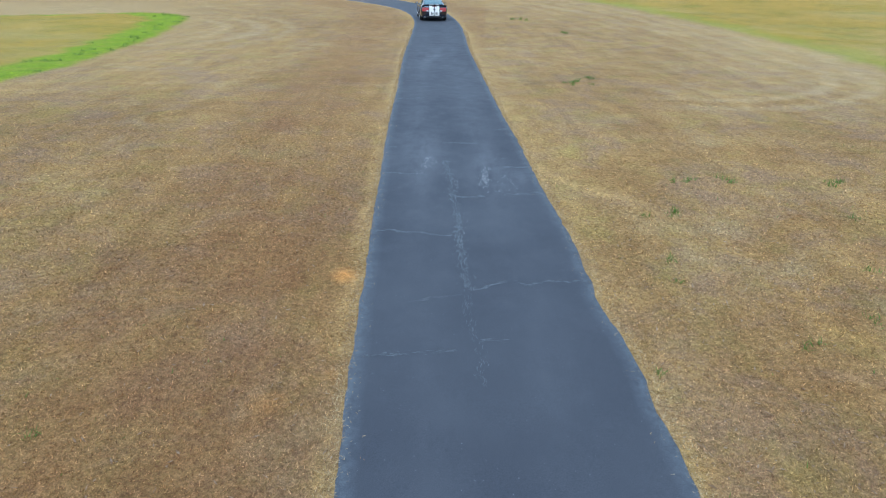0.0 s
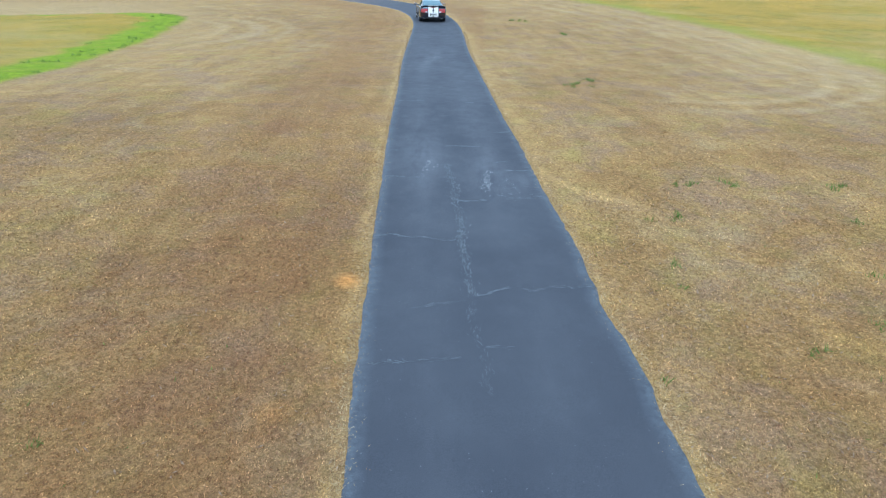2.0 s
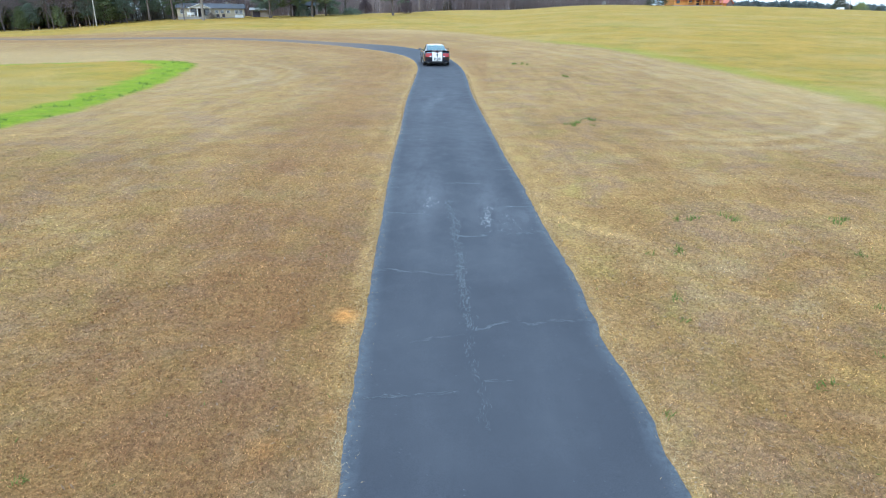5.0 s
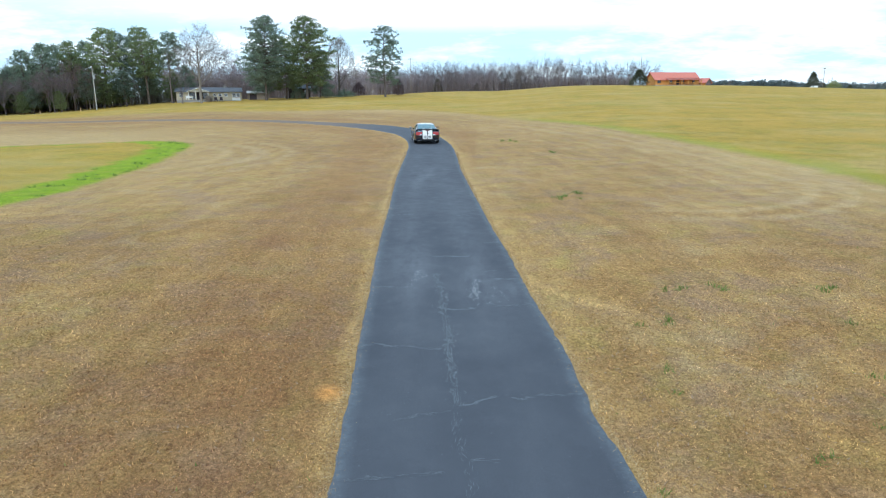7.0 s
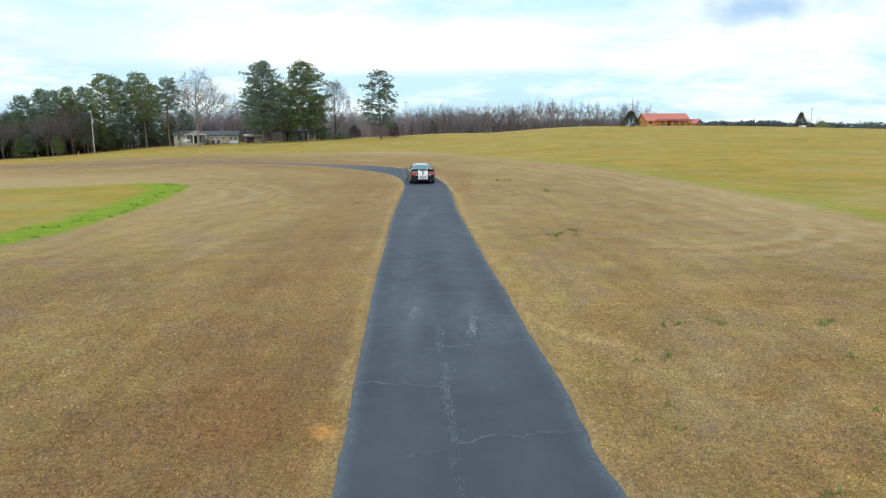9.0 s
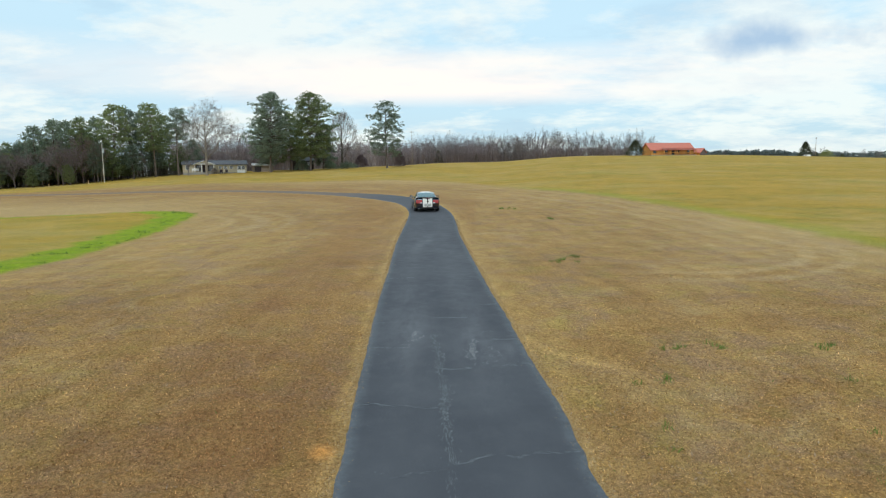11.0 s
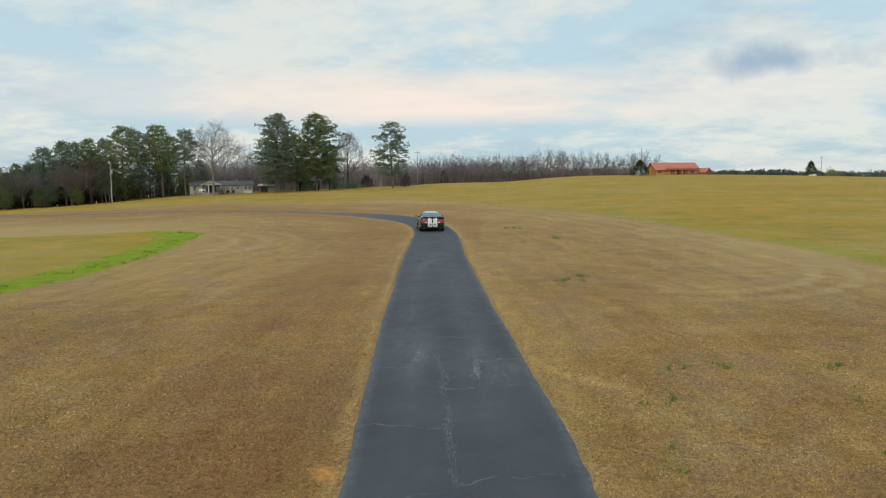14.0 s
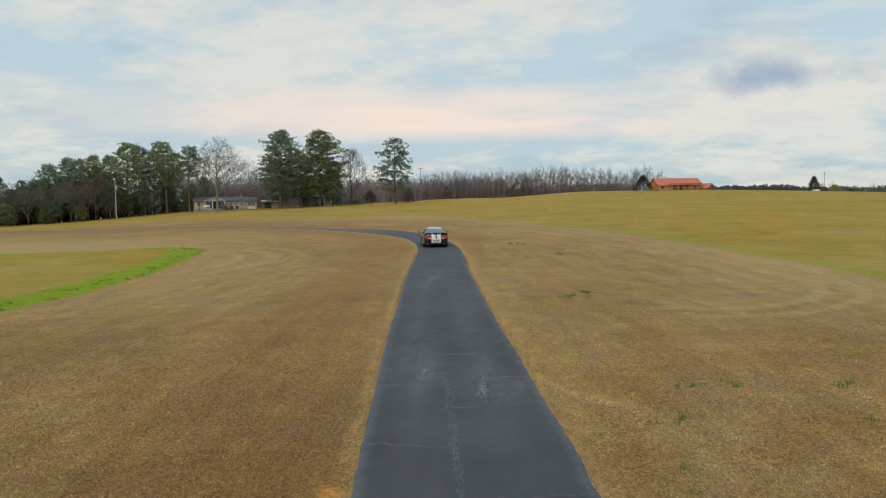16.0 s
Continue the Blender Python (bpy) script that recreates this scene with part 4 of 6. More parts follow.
def far_pines():
    """The distant pine ridge, too small to tell tree from tree."""
    rng = random.Random(9)
    V, F = [], []
    for i in range(380):
        az, d = rng.uniform(0.325, 0.66), rng.uniform(560, 640)
        if rng.random() < 0.25:
            az = rng.uniform(0.325, 0.45)
        x, y = d * math.sin(az), d * math.cos(az)
        z, h = gz(x, y), rng.uniform(5.6, 8.0) * (1.0 if az < 0.44 else 0.85)
        tube(V, F, (x, y, z - 1), (x, y, z + h * 0.9), 0.25, 0.08, 4)
        for q in range(16):
            t = rng.uniform(0.3, 1)
            a, r = rng.uniform(0, 6.28), 3.0 * (1.1 - t) + 0.4
            spray(V, F, Vector((x + r * math.cos(a), y + r * math.sin(a), z + h * t)), 1.2, 5, rng, 1.5)
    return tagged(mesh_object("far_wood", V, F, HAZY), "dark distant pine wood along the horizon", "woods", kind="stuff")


far_pines()


# ---- the car: black coupe with white twin stripes ----
def paint():
    q = Mat("midnight_paint")
    flake = q.noise(260, 2)
    q.set(q.ramp(flake, [(0.3, (0.008, 0.009, 0.016)), (0.7, (0.014, 0.016, 0.028))]), q.ramp(q.noise(3, 4), [(0.3, 0.16), (0.7, 0.26)]), 0.25, Coat_Weight=1.0, Coat_Roughness=0.04)
    return q.m


PAINT = paint()
WHITE_VINYL = plain("white_stripe", (0.78, 0.77, 0.72), 0.3, vary=0.05, Coat_Weight=0.6)
BLACK_PLASTIC = plain("black_plastic", (0.018, 0.018, 0.020), 0.45, vary=0.3)
RUBBER = plain("tyre_rubber", (0.022, 0.022, 0.022), 0.85, vary=0.3, scale=20)
ALLOY = plain("alloy", (0.42, 0.42, 0.44), 0.3, 0.9, vary=0.12)
CHROME = plain("chrome", (0.72, 0.72, 0.74), 0.12, 1.0, vary=0.05)
RED_LENS = plain("red_lens", (0.38, 0.018, 0.018), 0.2, vary=0.2, Coat_Weight=1.0)
CLEAR_LENS = plain("clear_lens", (0.62, 0.60, 0.58), 0.2, vary=0.1, Coat_Weight=1.0)
GLOSS_BLACK = plain("gloss_black", (0.010, 0.010, 0.014), 0.18, vary=0.2, Coat_Weight=1.0)
DULL_RED = plain("unlit_red_lens", (0.20, 0.045, 0.060), 0.25, vary=0.2, Coat_Weight=1.0)
PLATE = plain("plate_white", (0.74, 0.75, 0.72), 0.45, vary=0.06)
INK = plain("plate_ink", (0.03, 0.035, 0.05), 0.5, vary=0.1)


def dark_glass(name, tint):
    q = Mat(name)
    q.set(tint, q.ramp(q.noise(1.2, 3), [(0.3, 0.02), (0.7, 0.06)]), 0.0, Specular_IOR_Level=0.9, Transmission_Weight=0.25, Coat_Weight=0.6)
    return q.m


# Teal tint, its base lightened to paint in some of the sky's reflection
CAR_GLASS = dark_glass("sky_tinted_car_glass", (0.10, 0.19, 0.195))

# stations along the car from tail to nose: y, half width, underside, shoulder, crown
STATIONS = [(-2.41, 0.46, 0.42, 0.62, 0.655), (-2.395, 0.60, 0.37, 0.66, 0.70), (-2.36, 0.735, 0.31, 0.83, 0.89), (-2.30, 0.825, 0.27, 0.925, 0.99), (-2.19, 0.888, 0.24, 0.957, 1.035), (-1.95, 0.922, 0.20, 0.975, 1.035),
            (-1.6, 0.937, 0.18, 0.975, 1.03), (-1.3, 0.94, 0.18, 0.965, 1.01), (-0.7, 0.918, 0.17, 0.935, 0.965), (0.0, 0.905, 0.17, 0.92, 0.945), (0.7, 0.91, 0.17, 0.915, 0.965),
            (1.0, 0.925, 0.18, 0.91, 1.0), (1.42, 0.937, 0.18, 0.90, 0.985), (1.9, 0.925, 0.20, 0.87, 0.935), (2.2, 0.90, 0.22, 0.82, 0.87), (2.33, 0.85, 0.28, 0.76, 0.80), (2.385, 0.76, 0.36, 0.66, 0.69)]
SKIN = [(0.0, 0.0, 0), (0.55, 0.0, 0), (0.88, 0.03, 0), (0.965, 0.16, 0), (0.985, 0.34, 0), (1.0, 0.55, 0), (0.992, 0.78, 0), (0.972, 0.92, 0), (0.935, 1.0, 0), (0.86, 1.0, 0.35), (0.7, 1.0, 0.62), (0.45, 1.0, 0.85), (0.2, 1.0, 0.97), (0.0, 1.0, 1.0)]


def car_shell():
    ys = np.array([s[0] for s in STATIONS])
    fine = np.unique(np.concatenate([np.linspace(-2.41, -2.2, 14), np.linspace(-2.2, 2.2, 60), np.linspace(2.2, 2.385, 8)]))
    rows = []
    for y in fine:
        w, zb, zs, zt = (float(np.interp(y, ys, [s[k] for s in STATIONS])) for k in (1, 2, 3, 4))
        half = [(a * w, y, zb + b * (zs - zb) + c * (zt - zs)) for a, b, c in SKIN]
        rows.append(half + [(-x, yy, z) for x, yy, z in half[-2:0:-1]])
    n = len(rows[0])
    bm = bmesh.new()
    grid = [[bm.verts.new(p) for p in r] for r in rows]
    for i in range(len(rows) - 1):
        for j in range(n):
            k = (j + 1) % n
            bm.faces.new((grid[i][j], grid[i][k], grid[i + 1][k], grid[i + 1][j]))
    bm.faces.new(grid[0])
    bm.faces.new(grid[-1][::-1])
    bmesh.ops.recalc_face_normals(bm, faces=bm.faces)
    return bm


def carved(bm, cutters):
    """The bmesh with the cutter solids taken out of it."""
    me, ct = bpy.data.meshes.new("tmp"), bpy.data.meshes.new("tmp_cut")
    bm.to_mesh(me)
    cutters.to_mesh(ct)
    a, b = new("tmp", me), new("tmp_cut", ct)
    mod = a.modifiers.new("cut", "BOOLEAN")
    mod.operation, mod.object, mod.solver = "DIFFERENCE", b, "EXACT"
    out = bpy.data.meshes.new_from_object(a.evaluated_get(bpy.context.evaluated_depsgraph_get()))
    bpy.data.objects.remove(a), bpy.data.objects.remove(b)
    res = bmesh.new()
    res.from_mesh(out)
    bpy.data.meshes.remove(out)
    return res


def cabin_point(y, s):
    """The glasshouse: y along the car, s from the belt (0) over the shoulder of the roof to its middle (1)."""
    roof = np.interp(y, [-1.82, -1.4, -0.95, -0.5, -0.1, 0.3, 0.65, 1.02], [1.02, 1.17, 1.315, 1.375, 1.385, 1.35, 1.215, 0.985])
    belt = np.interp(y, [-1.82, -1.3, -0.5, 0.3, 1.02], [1.0, 0.965, 0.925, 0.91, 0.96])
    wb = np.interp(y, [-1.82, -1.2, 0.4, 1.02], [0.74, 0.81, 0.81, 0.75])
    wr = np.interp(y, [-1.82, -1.0, -0.3, 0.3, 1.02], [0.68, 0.625, 0.60, 0.60, 0.68])
    if s < 0.5:
        t = s / 0.5
        return Vector((wb + (wr - wb) * t ** 1.15, y, belt + (roof - 0.045 - belt) * t))
    t = (s - 0.5) / 0.5
    return Vector((wr * (1 - t) + 0.02 * math.sin(math.pi * t), y, roof - 0.045 * (1 - t) ** 2.2))


def cabin_patch(y0, y1, s0, s1, lift=0.0, side=0, nu=15, nv=9, soft=0.0):
    """A sheet on the glasshouse; side 0 spans both sides over the roof, 1 or -1 stays on one."""
    bm = bmesh.new()
    ss = list(np.linspace(s0, s1, nv))
    rows = []
    for y in np.linspace(y0, y1, nu):
        line = []
        for sg in ((-1, 1) if side == 0 else (side,)):
            seq = ss if sg == -1 or side else ss[::-1][1:]
            for s in seq:
                b = 2 * (y - y0) / (y1 - y0) - 1
                c = 2 * (s - s0) / (s1 - s0) - 1 if side else (s1 - s) / (s1 - s0)
                yy = (y0 + y1) / 2 + (y1 - y0) / 2 * b * (1 - soft * abs(c) ** 6)
                c *= 1 - soft * abs(b) ** 6
                s = (s0 + s1) / 2 + (s1 - s0) / 2 * c if side else s1 - c * (s1 - s0)
                p = cabin_point(yy, s)
                e = 0.01
                du, dv = cabin_point(yy + e, s) - cabin_point(yy - e, s), cabin_point(yy, min(1, s + e)) - cabin_point(yy, max(0, s - e))
                nrm = du.cross(dv).normalized()
                if nrm.z < 0 or (nrm.x < -0.2):
                    nrm = -nrm
                p = p + nrm * lift
                line.append(bm.verts.new((p.x * sg, p.y, p.z)))
        rows.append(line)
    for a, b in zip(rows[:-1], rows[1:]):
        for i in range(len(a) - 1):
            bm.faces.new((a[i], a[i + 1], b[i + 1], b[i]))
    return bm


def draped(tree, us, vs, axis, lift):
    """A sheet laid on a shell from above ('z'), from behind ('y') or from a side ('x', '-x')."""
    bm = bmesh.new()
    rows = []
    for u in us:
        line = []
        for v in vs:
            o, d = {"z": (Vector((u, v, 3)), Vector((0, 0, -1))), "y": (Vector((u, -4, v)), Vector((0, 1, 0))),
                    "x": (Vector((3, u, v)), Vector((-1, 0, 0))), "-x": (Vector((-3, u, v)), Vector((1, 0, 0)))}[axis]
            hit = tree.ray_cast(o, d)[0]
            line.append(bm.verts.new(hit - d * lift) if hit else None)
        rows.append(line)
    for a, b in zip(rows[:-1], rows[1:]):
        for i in range(len(a) - 1):
            q = (a[i], a[i + 1], b[i + 1], b[i])
            if all(q):
                bm.faces.new(q)
    bmesh.ops.delete(bm, geom=[v for v in bm.verts if not v.link_faces], context="VERTS")
    return bm


def thick(bm, depth):
    """The sheet as a solid plate of that depth."""
    bmesh.ops.recalc_face_normals(bm, faces=bm.faces)
    bmesh.ops.solidify(bm, geom=bm.faces[:], thickness=depth)
    return bm


def lathe(profile, seg=28):
    """A ring or dish turned about the x axis from (x, radius) pairs."""
    bm = bmesh.new()
    rings = [[bm.verts.new((x, r * math.cos(2 * math.pi * i / seg), r * math.sin(2 * math.pi * i / seg))) for i in range(seg)] for x, r in profile]
    for a, b in zip(rings[:-1], rings[1:]):
        for i in range(seg):
            j = (i + 1) % seg
            bm.faces.new((a[i], a[j], b[j], b[i]))
    return bm


def make_car():
    from mathutils.bvhtree import BVHTree
    car = new("car")
    shell = car_shell()
    tree = BVHTree.FromBMesh(shell)
    cut = bmesh.new()
    for y in (-1.30, 1.42):
        cyl(cut, 0.372, 0.372, 2.6, pose(0, y, 0.335, 0, 90, 0), 40)
    bm = carved(shell, cut)
    body = part("body", bm, PAINT, car, smooth=True)
    cut.free(), shell.free()
    part("underbody", boxed(-0.66, 0.66, -2.1, 2.1, 0.19, 0.62, bevel=0.03), BLACK_PLASTIC, car)
    # glasshouse
    roof = part("roof", cabin_patch(-1.82, 1.02, 0.0, 1.0, 0.0, 0, 40, 14), PAINT, car, smooth=True)
    part("windscreen", cabin_patch(0.36, 0.98, 0.54, 1.0, 0.007, 0, soft=0.06), CAR_GLASS, car, "tinted windscreen", True)
    rear = part("rear_window", cabin_patch(-1.70, -0.80, 0.53, 1.0, 0.008, 0, soft=0.07), CAR_GLASS, car, "teal tinted rear window reflecting the clouds", True)
    for sg in (-1, 1):
        part("side_window", cabin_patch(-0.50, 0.62, 0.07, 0.43, 0.007, sg, soft=0.08), CAR_GLASS, car, smooth=True)
        part("quarter_window", cabin_patch(-1.02, -0.60, 0.10, 0.40, 0.007, sg, soft=0.12), CAR_GLASS, car, smooth=True)
        dr = part("door", draped(tree, np.linspace(-0.52, 0.80, 16), np.linspace(0.27, 0.885, 12), "x" if sg > 0 else "-x", 0.004), PAINT, car, smooth=True)
        x = 0.915 * sg
        part("door_handle", boxed(min(x, x + 0.03 * sg), max(x, x + 0.03 * sg), -0.42, -0.24, 0.795, 0.825, bevel=0.008), BLACK_PLASTIC, dr)
        part("rocker_panel", boxed(min(0.86 * sg, 0.925 * sg), max(0.86 * sg, 0.925 * sg), -0.90, 1.02, 0.165, 0.255, bevel=0.02), BLACK_PLASTIC, car)
        mb = boxed(min(0.93 * sg, 1.13 * sg), max(0.93 * sg, 1.13 * sg), 0.50, 0.62, 0.93, 1.06, bevel=0.035)
        mirror = part("wing_mirror", mb, PAINT, car)
        part("mirror_glass", boxed(min(0.955 * sg, 1.105 * sg), max(0.955 * sg, 1.105 * sg), 0.492, 0.4975, 0.95, 1.04), CHROME, mirror, "mirror glass")
        part("mirror_arm", boxed(min(0.80 * sg, 0.96 * sg), max(0.80 * sg, 0.96 * sg), 0.53, 0.59, 0.925, 0.965, bevel=0.01), BLACK_PLASTIC, mirror)
        # tail lamp: three upright lenses in a black bezel, the inner one with the reversing light
        lamp = part("tail_lamp", thick(draped(tree, np.linspace(0.385 * sg, 0.835 * sg, 9), np.linspace(0.635, 0.895, 5), "y", 0.012), 0.02), BLACK_PLASTIC, car, "tail lamp of three red upright lenses")
        for i in range(3):
            x0 = (0.402 + 0.142 * i) * sg
            part("lens", thick(draped(tree, np.linspace(x0, x0 + 0.130 * sg, 5), np.linspace(0.712 if i == 0 else 0.652, 0.880, 5), "y", 0.024), 0.02), RED_LENS, lamp, "red lens")
        part("reversing_lens", thick(draped(tree, np.linspace(0.402 * sg, 0.532 * sg, 4), np.linspace(0.652, 0.704, 3), "y", 0.022), 0.02), CLEAR_LENS, lamp, "clear reversing lens")
        tip = part("exhaust_tip", lathe([(-0.10, 0.056), (0.10, 0.056), (0.105, 0.060), (0.11, 0.056), (0.11, 0.046), (-0.05, 0.046), (-0.05, 0.0)], 20), CHROME, car, "round chrome exhaust tip")
        tip.matrix_basis = pose(0.60 * sg, -2.25, 0.285, 0, 0, -90)
    # tail panel, stripes, spoiler, plate
    part("tail_panel", draped(tree, np.linspace(-0.80, 0.80, 30), np.linspace(0.625, 0.915, 9), "y", 0.006), GLOSS_BLACK, car, "gloss black tail panel")
    for sg in (-1, 1):
        xs = [0.026 * sg, 0.13 * sg, 0.24 * sg, 0.345 * sg]
        part("stripe", draped(tree, xs, np.linspace(-2.30, -1.80, 12), "z", 0.005), WHITE_VINYL, car, "broad white racing stripe", True)
        part("stripe", draped(tree, xs, np.linspace(1.06, 2.33, 20), "z", 0.005), WHITE_VINYL, car, "broad white racing stripe", True)
        part("stripe", draped(tree, xs, np.linspace(0.36, 0.985, 16), "y", 0.016), WHITE_VINYL, car, "broad white racing stripe", True)
        bm = bmesh.new()
        rows = []
        for y in np.linspace(-0.80, 0.32, 16):
            line = []
            for x in (0.026, 0.13, 0.24, 0.345):
                p = cabin_point(y, 1 - 0.5 * x / 0.62)
                line.append(bm.verts.new((x * sg, y, p.z + 0.006)))
            rows.append(line)
        for a, b in zip(rows[:-1], rows[1:]):
            for i in range(3):
                bm.faces.new((a[i], a[i + 1], b[i + 1], b[i]))
        part("stripe", bm, WHITE_VINYL, roof, "broad white racing stripe", True)
    wing = bmesh.new()
    rows = []
    for x in np.linspace(-0.86, 0.86, 21):
        sag = 0.05 * (x / 0.86) ** 4
        ring = [(-2.24, 1.02), (-2.26, 1.055), (-2.37, 1.085), (-2.395, 1.075), (-2.37, 1.05), (-2.30, 1.0)]
        rows.append([wing.verts.new((x, y + 0.10 * (x / 0.86) ** 2, z - sag)) for y, z in ring])
    for a, b in zip(rows[:-1], rows[1:]):
        for i in range(6):
            wing.faces.new((a[i], a[(i + 1) % 6], b[(i + 1) % 6], b[i]))
    wing.faces.new(rows[0]), wing.faces.new(rows[-1][::-1])
    spoiler = part("spoiler", wing, PAINT, car, smooth=False)
    for sg in (-1, 1):
        part("stripe", boxed(min(0.026 * sg, 0.345 * sg), max(0.026 * sg, 0.345 * sg), -2.375, -2.27, 1.083, 1.0885), WHITE_VINYL, spoiler, "broad white racing stripe")
    part("brake_lamp", boxed(-0.155, 0.155, -2.372, -2.33, 0.945, 0.985, bevel=0.006), DULL_RED, car, "slim dull red high brake lamp")
    badge = part("emblem", lathe([(0.0, 0.0), (0.0, 0.058), (0.012, 0.056), (0.016, 0.0)], 24), GLOSS_BLACK, car, "round dark badge with a bright ring")
    badge.matrix_basis = pose(0, -2.402, 0.785, 0, 0, -90)
    part("badge_ring", lathe([(0.0, 0.056), (0.0, 0.078), (0.016, 0.076), (0.024, 0.066), (0.016, 0.056)], 28), CHROME, badge, "chrome ring")
    # a maker's name stays a row of plain silver bars
    for i in range(6):
        part("lettering_bar", thick(draped(tree, np.linspace(-0.690 + 0.058 * i, -0.645 + 0.058 * i, 3), np.linspace(0.918, 0.950, 3), "y", 0.008), 0.006), CHROME, car, "small silver letter bar")
    rec = part("plate_recess", boxed(-0.225, 0.225, -2.432, -2.36, 0.43, 0.615, bevel=0.025), BLACK_PLASTIC, car)
    plate = part("number_plate", boxed(-0.155, 0.155, -2.442, -2.42, 0.448, 0.600, bevel=0.004), PLATE, car, "white number plate with dark bars")
    for x0 in (-0.135, -0.096, -0.057, 0.012, 0.050, 0.088, 0.126):
        part("plate_bar", boxed(x0 - 0.008, x0 + 0.018, -2.4455, -2.4422, 0.490, 0.562), INK, plate)
    part("plate_bar", boxed(-0.06, 0.06, -2.4455, -2.4422, 0.461, 0.472), INK, plate)
    part("diffuser", boxed(-0.48, 0.48, -2.385, -2.05, 0.255, 0.345, bevel=0.03), BLACK_PLASTIC, car)
    for sg in (-1, 1):
        seam = bmesh.new()
        rows = []
        for y in np.linspace(-1.80, 0.95, 24):
            rows.append([seam.verts.new((cabin_point(y, q).x * sg, y, cabin_point(y, q).z + 0.004)) for q in (0.495, 0.51)])
        for a, b in zip(rows[:-1], rows[1:]):
            seam.faces.new((a[0], a[1], b[1], b[0]))
        part("roof_seam", thick(seam, 0.003), BLACK_PLASTIC, roof, "thin dark drip seam")
    part("tail_lid_seam", draped(tree, np.linspace(-0.38, 0.38, 20), [0.648, 0.655], "y", 0.013), BLACK_PLASTIC, car)
    scoop = bmesh.new()
    rows = []
    for y, w, h in ((1.02, 0.30, 0.02), (1.06, 0.34, 0.07), (1.5, 0.36, 0.06), (1.95, 0.30, 0.0)):
        z = float(np.interp(y, [1.0, 1.42, 1.9, 2.2], [1.0, 0.985, 0.935, 0.87]))
        rows.append([scoop.verts.new(p) for p in ((-w, y, z - 0.02), (-w * 0.8, y, z + h), (w * 0.8, y, z + h), (w, y, z - 0.02))])
    for a, b in zip(rows[:-1], rows[1:]):
        for i in range(3):
            scoop.faces.new((a[i], a[i + 1], b[i + 1], b[i]))
    scoop.faces.new(rows[0])
    part("hood_scoop", scoop, PAINT, car)
    mast = bmesh.new()
    cyl(mast, 0.004, 0.003, 0.80, pose(0.80, 1.05, 1.33), 6)
    cyl(mast, 0.012, 0.010, 0.03, pose(0.80, 1.05, 0.945), 8)
    part("aerial", mast, BLACK_PLASTIC, car)
    # wheels
    for y in (-1.30, 1.42):
        for sg in (-1, 1):
            w = new("wheel")
            w.parent = car
            part("tyre", lathe([(-0.115, 0.235), (-0.125, 0.30), (-0.105, 0.335), (-0.06, 0.343), (0.06, 0.343), (0.105, 0.335), (0.125, 0.30), (0.115, 0.235), (-0.115, 0.235)], 36), RUBBER, w, smooth=True)
            rim = lathe([(-0.11, 0.225), (-0.112, 0.24), (0.095, 0.238), (0.112, 0.24), (0.108, 0.222), (0.05, 0.205), (0.03, 0.0)], 36)
            for i in range(5):
                m = Matrix.Rotation(2 * math.pi * i / 5, 4, "X")
                made = bmesh.ops.create_cube(rim, size=1.0, matrix=m @ Matrix.Translation((0.085, 0, 0.125)) @ Matrix.Diagonal((0.03, 0.06, 0.20, 1)))
            cyl(rim, 0.045, 0.038, 0.05, pose(0.095, 0, 0, 0, 90, 0), 16)
            part("rim", rim, ALLOY, w, "five-spoke alloy rim")
            w.matrix_basis = pose(0.81 * sg, y, 0.343, 0, 0, 0 if sg > 0 else 180)
    return tagged(car, "glossy black coupe with broad white racing stripes on an asphalt drive", "car")


CAR = make_car()
tail, nose = (Vector(p) for p in settle([(x, y, gz(x, y) + 0.034) for x, y in ((-3.95, 50.9), (-4.55, 54.3))]))
CAR.matrix_basis = Matrix.Translation(tail.lerp(nose, 0.75)) @ (nose - tail).to_track_quat("Y", "Z").to_matrix().to_4x4()

# ---- houses ----
SIDING = Mat("cream_siding")
SIDING.set(SIDING.mix(SIDING.ramp(SIDING.noise(0.8, 5), [(0.4, 0.0), (0.8, 0.35)]), (0.47, 0.415, 0.30), (0.36, 0.315, 0.23)), 0.7)
_sep = SIDING.node("ShaderNodeSeparateXYZ")
SIDING.put(SIDING.coord(), _sep.inputs[0])
SIDING.bump(SIDING.math("FRACT", SIDING.math("MULTIPLY", _sep.outputs[2], 5.0)), 0.2, 0.01)
SIDING = SIDING.m
TRIM = plain("white_trim", (0.78, 0.78, 0.76), 0.5, vary=0.06)
SHINGLE = plain("grey_shingle", (0.100, 0.106, 0.120), 0.9, vary=0.35, scale=3)
RED_METAL = plain("red_metal_roof", (0.52, 0.150, 0.095), 0.5, vary=0.12, scale=1.5)
ORANGE_WOOD = plain("orange_log_wall", (0.58, 0.27, 0.060), 0.65, vary=0.2, scale=2)
DARK_WOOD = plain("dark_barn_wood", (0.050, 0.040, 0.048), 0.85, vary=0.35, scale=2)
TIMBER = plain("weathered_post", (0.30, 0.25, 0.20), 0.85, vary=0.25, scale=3)
STEEL = plain("galvanised_steel", (0.48, 0.50, 0.52), 0.45, 0.7, vary=0.15)
PANE = dark_glass("house_glass", (0.03, 0.035, 0.04))
CONCRETE = plain("foundation_block", (0.32, 0.31, 0.29), 0.9, vary=0.2)


